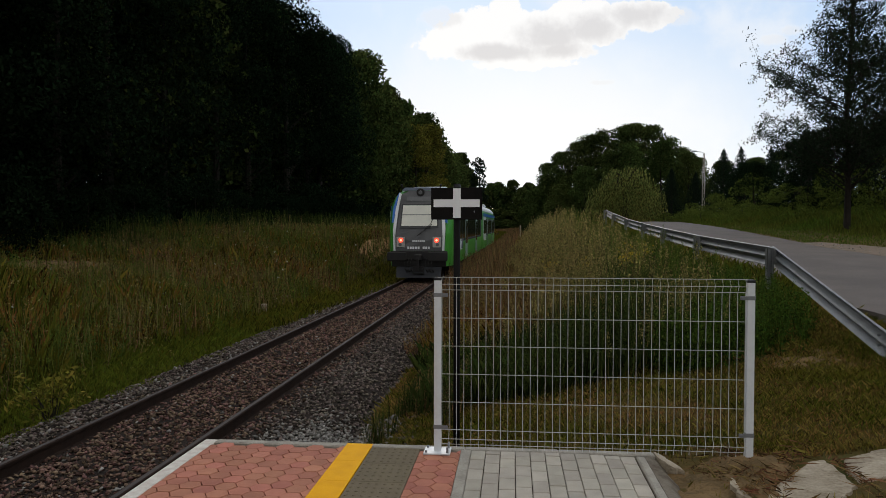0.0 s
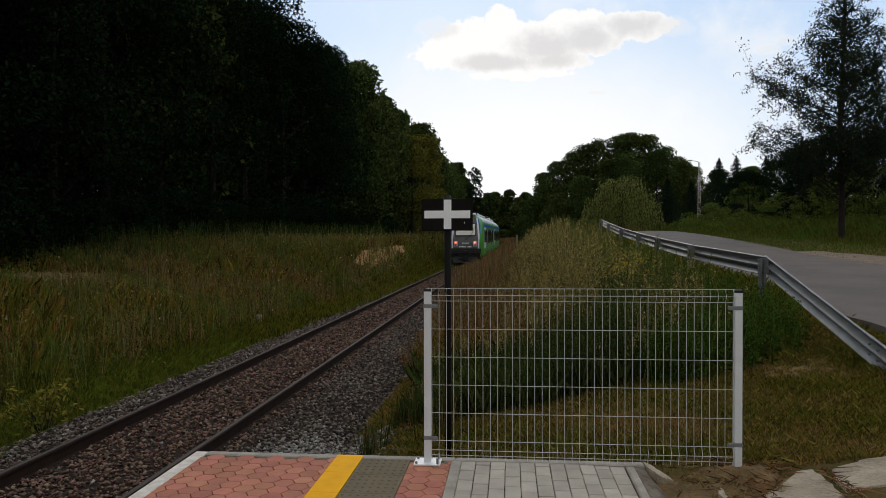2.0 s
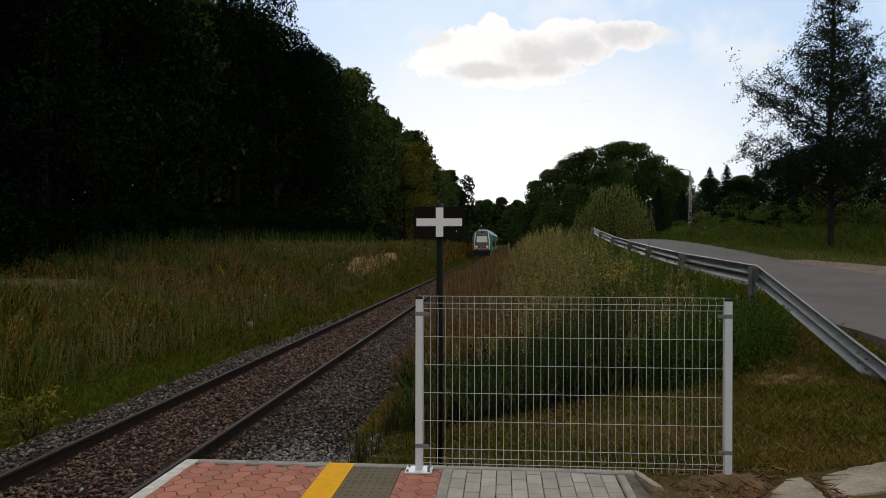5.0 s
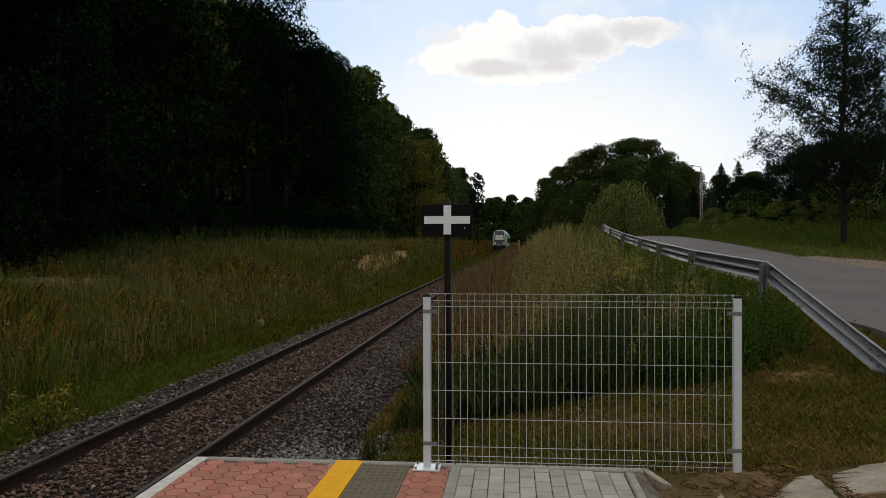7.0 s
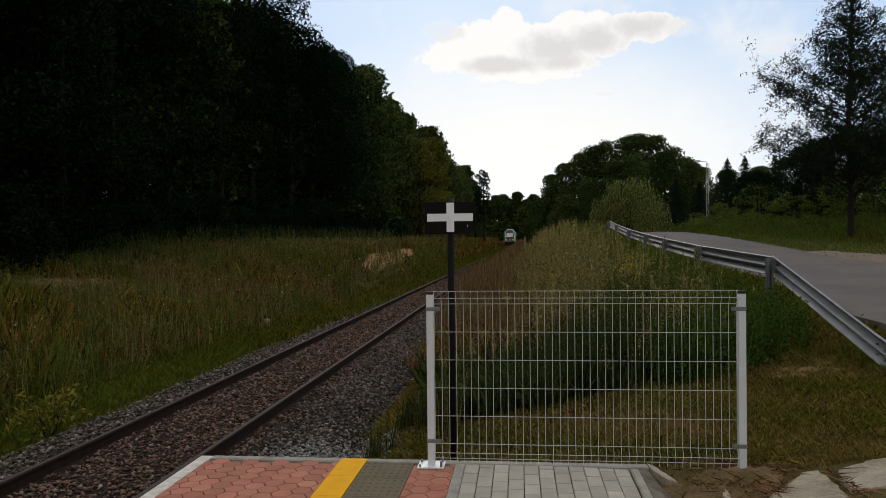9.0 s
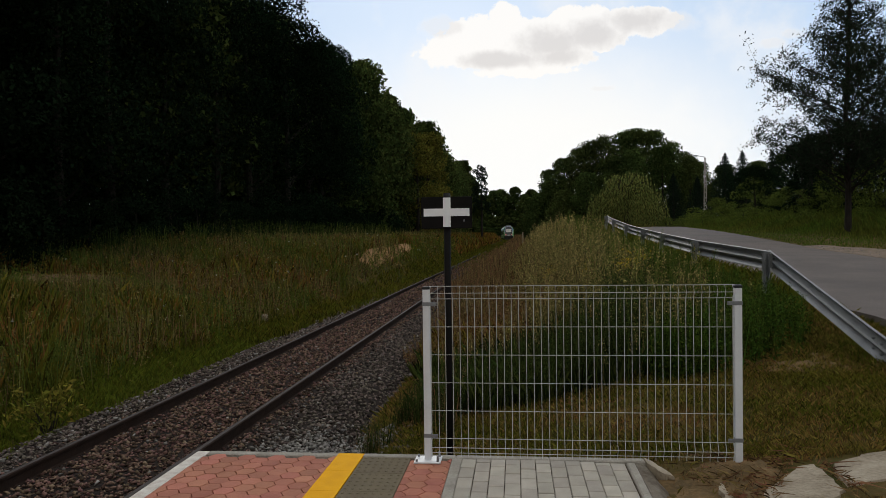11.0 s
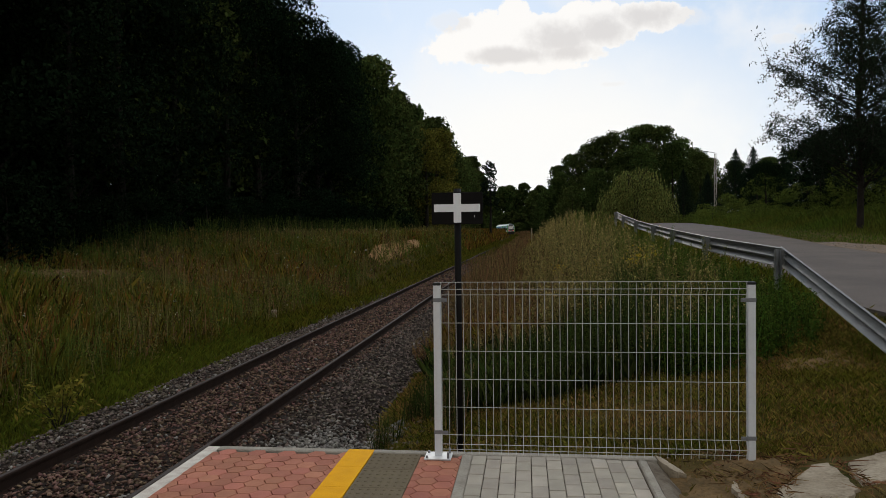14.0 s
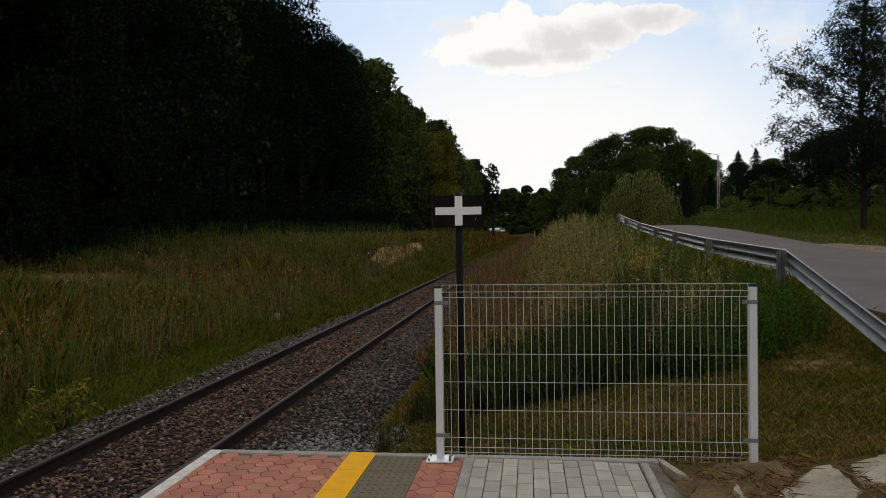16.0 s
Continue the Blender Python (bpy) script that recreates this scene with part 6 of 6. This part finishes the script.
    # low growth between ballast and platform end
    x, y = zone(2600, -1.02, -0.05, 2.25, 6, 1.2)
    ok = (patchy(x, y, 1.6, 3.0) > -0.5) & (x > -1.0 + 0.10 * (y - 2.2))
    x, y = x[ok], y[ok]
    dry = rng.uniform(0, 1, len(x)) < 0.25
    for sel, mat, lab in ((dry, M["weed_brown"], "low dry weeds on the ballast's edge"), (~dry, M["bank_herb"], "low dark green weeds on the ballast's edge")):
        S, C, size, top = herb(rng, x[sel], y[sel], rng.uniform(0.16, 0.46, sel.sum()), 0.022, 30, 0.35)
        stuff("low_weeds", np.concatenate([S, leaves(rng, C, size, 0.5, 0.3)]), mat, lab, "weeds")
    # goldenrod
    gx, gy = np.array([2.75, 2.9, 3.05, 1.5, 2.2]), np.array([9.6, 9.9, 9.4, 14, 12])
    C = np.repeat(np.stack([gx, gy, ground(gx, gy) + 1.05], 1), 60, 0) + rng.normal(0, 0.1, (300, 3))
    stuff("goldenrod", leaves(rng, C, np.full(300, 0.04), 0.5, 0.6), M["petal"], "yellow goldenrod among the weeds", "flowers")


def build_bush():
    """The small leafy sapling in the meadow next to the ballast."""
    rng = np.random.default_rng(94)
    x, y = -5.35, 3.6
    t = thing("sapling", "small yellow-green sapling in the grass beside the track", "shrub", (x, y, ground1(x, y)))
    g, C = Geo(), []
    for i in range(16):
        a, e = i * 2.4, rng.uniform(0.1, 0.42)
        top = (math.cos(a) * e, math.sin(a) * e, rng.uniform(0.30, 0.75))
        g.tube([(0, 0, -0.05), (top[0] * 0.4, top[1] * 0.4, top[2] * 0.6), top], [0.008, 0.006, 0.003], 4)
        C.append(np.array(top) + rng.normal(0, 0.06, (34, 3)))
    part("stem", g, M["bark"], t)
    part("foliage", flat_mesh("foliage", leaves(rng, np.concatenate(C), np.full(34 * 16, 0.09), 1.0, 0.36), M["leaf_sapling"]), None, t)


build_meadow()
build_far_grass()
build_lawn()
build_weeds()
build_bush()


# ---- soil and broken concrete beside the platform ----
def mound(name, x0, x1, y0, y1, z, amp, seed, mat, label):
    rng = np.random.default_rng(seed)
    n, m = 26, 20
    X, Y = np.meshgrid(np.linspace(x0, x1, n), np.linspace(y0, y1, m), indexing="ij")
    e = np.minimum.reduce([(X - x0) / (x1 - x0), (x1 - X) / (x1 - x0), (Y - y0) / (y1 - y0), (y1 - Y) / (y1 - y0)]) * 2
    Z = ground(X, Y) + (z + amp * patchy(X, Y, 5.0, seed) + rng.normal(0, 0.008, X.shape)) * sstep(0, 0.45, e) - 0.05 * (1 - sstep(0, 0.3, e))
    a = np.array([[i * m + j, (i + 1) * m + j, (i + 1) * m + j + 1, i * m + j + 1] for i in range(n - 1) for j in range(m - 1)])
    g = Geo().add(np.stack([X, Y, Z], -1).reshape(-1, 3).tolist(), a.tolist())
    return tagged(part(name, g, mat, smooth=True), label, "soil", kind="stuff")


mound("bare_soil", 1.35, 2.5, -1.6, 0.35, 0.02, 0.025, 3, M["mud"], "washed-out brown soil beside the platform")
mound("bare_soil", 3.1, 4.3, 2.6, 3.9, 0.01, 0.015, 5, M["mud"], "bare brown soil patch in the grass")
mound("bare_soil", -7.6, -6.5, 29, 51, 0.07, 0.04, 8, M["sand"], "bare sandy bank beside the track")
mound("bare_soil", -21.0, -14.0, 14.5, 22, 0.06, 0.04, 9, M["mud"], "bare dry soil at the meadow's edge")
rng_soil = np.random.default_rng(12)
sx, sy = rng_soil.uniform(1.65, 2.75, 2600), rng_soil.uniform(-0.9, 0.3, 2600)
keep = (patchy(sx, sy, 4.0, 2.0) > -0.2) & (sx > 1.72 - 0.4 * sy) & (sx < 2.08 + 0.55 * (sy + 0.8))
gap = (sx > 2.60) & (sx < 2.70)
keep |= gap & (sy < -0.05)
sx, sy = sx[keep], sy[keep]
V, _ = blades(rng_soil, sx, sy, rng_soil.uniform(0.01, 0.035, len(sx)), 0.006, 3.2, ground(sx, sy) + 0.03)
stuff("dead_stalks", V, M["weed_brown"], "dead brown stalks lying on the soil", "dry grass")
gz = ground1(2.4, -0.4)
broken_slab([(2.00, -0.80), (2.04, -0.70), (2.12, -0.56), (2.22, -0.44), (2.33, -0.30), (2.45, -0.19), (2.52, -0.12), (2.60, -0.11), (2.60, -0.30), (2.59, -0.46), (2.60, -0.58), (2.52, -0.68), (2.44, -0.76), (2.20, -0.84)],
            gz + 0.020, 0.14, (0.088, 0.02), "large pale slab of broken concrete on the soil")
broken_slab([(2.64, -0.50), (2.66, -0.36), (2.68, -0.22), (2.73, -0.09), (2.86, -0.03), (3.01, 0.05), (3.3, 0.12), (3.6, 0.10), (3.62, -0.32), (3.2, -0.40), (2.80, -0.46)],
            ground1(3.05, -0.15) + 0.018, 0.16, (0.088, 0.02), "pale cracked concrete slab in the grass")
broken_slab([(1.54, 0.05), (1.53, 0.15), (1.57, 0.14), (1.61, 0.06), (1.68, -0.03), (1.70, -0.09), (1.64, -0.10), (1.59, -0.02)], -0.02, 0.12, (-0.25, 0.05), "pale broken end of a concrete kerb")
broken_slab([(1.88, -0.62), (1.90, -0.42), (1.93, -0.34), (1.97, -0.42), (1.99, -0.58), (1.96, -0.68)], ground1(1.93, -0.5) + 0.03, 0.08, (-0.3, 0.05), "dark concrete lump sunk in the soil")

build_platform()
motions()
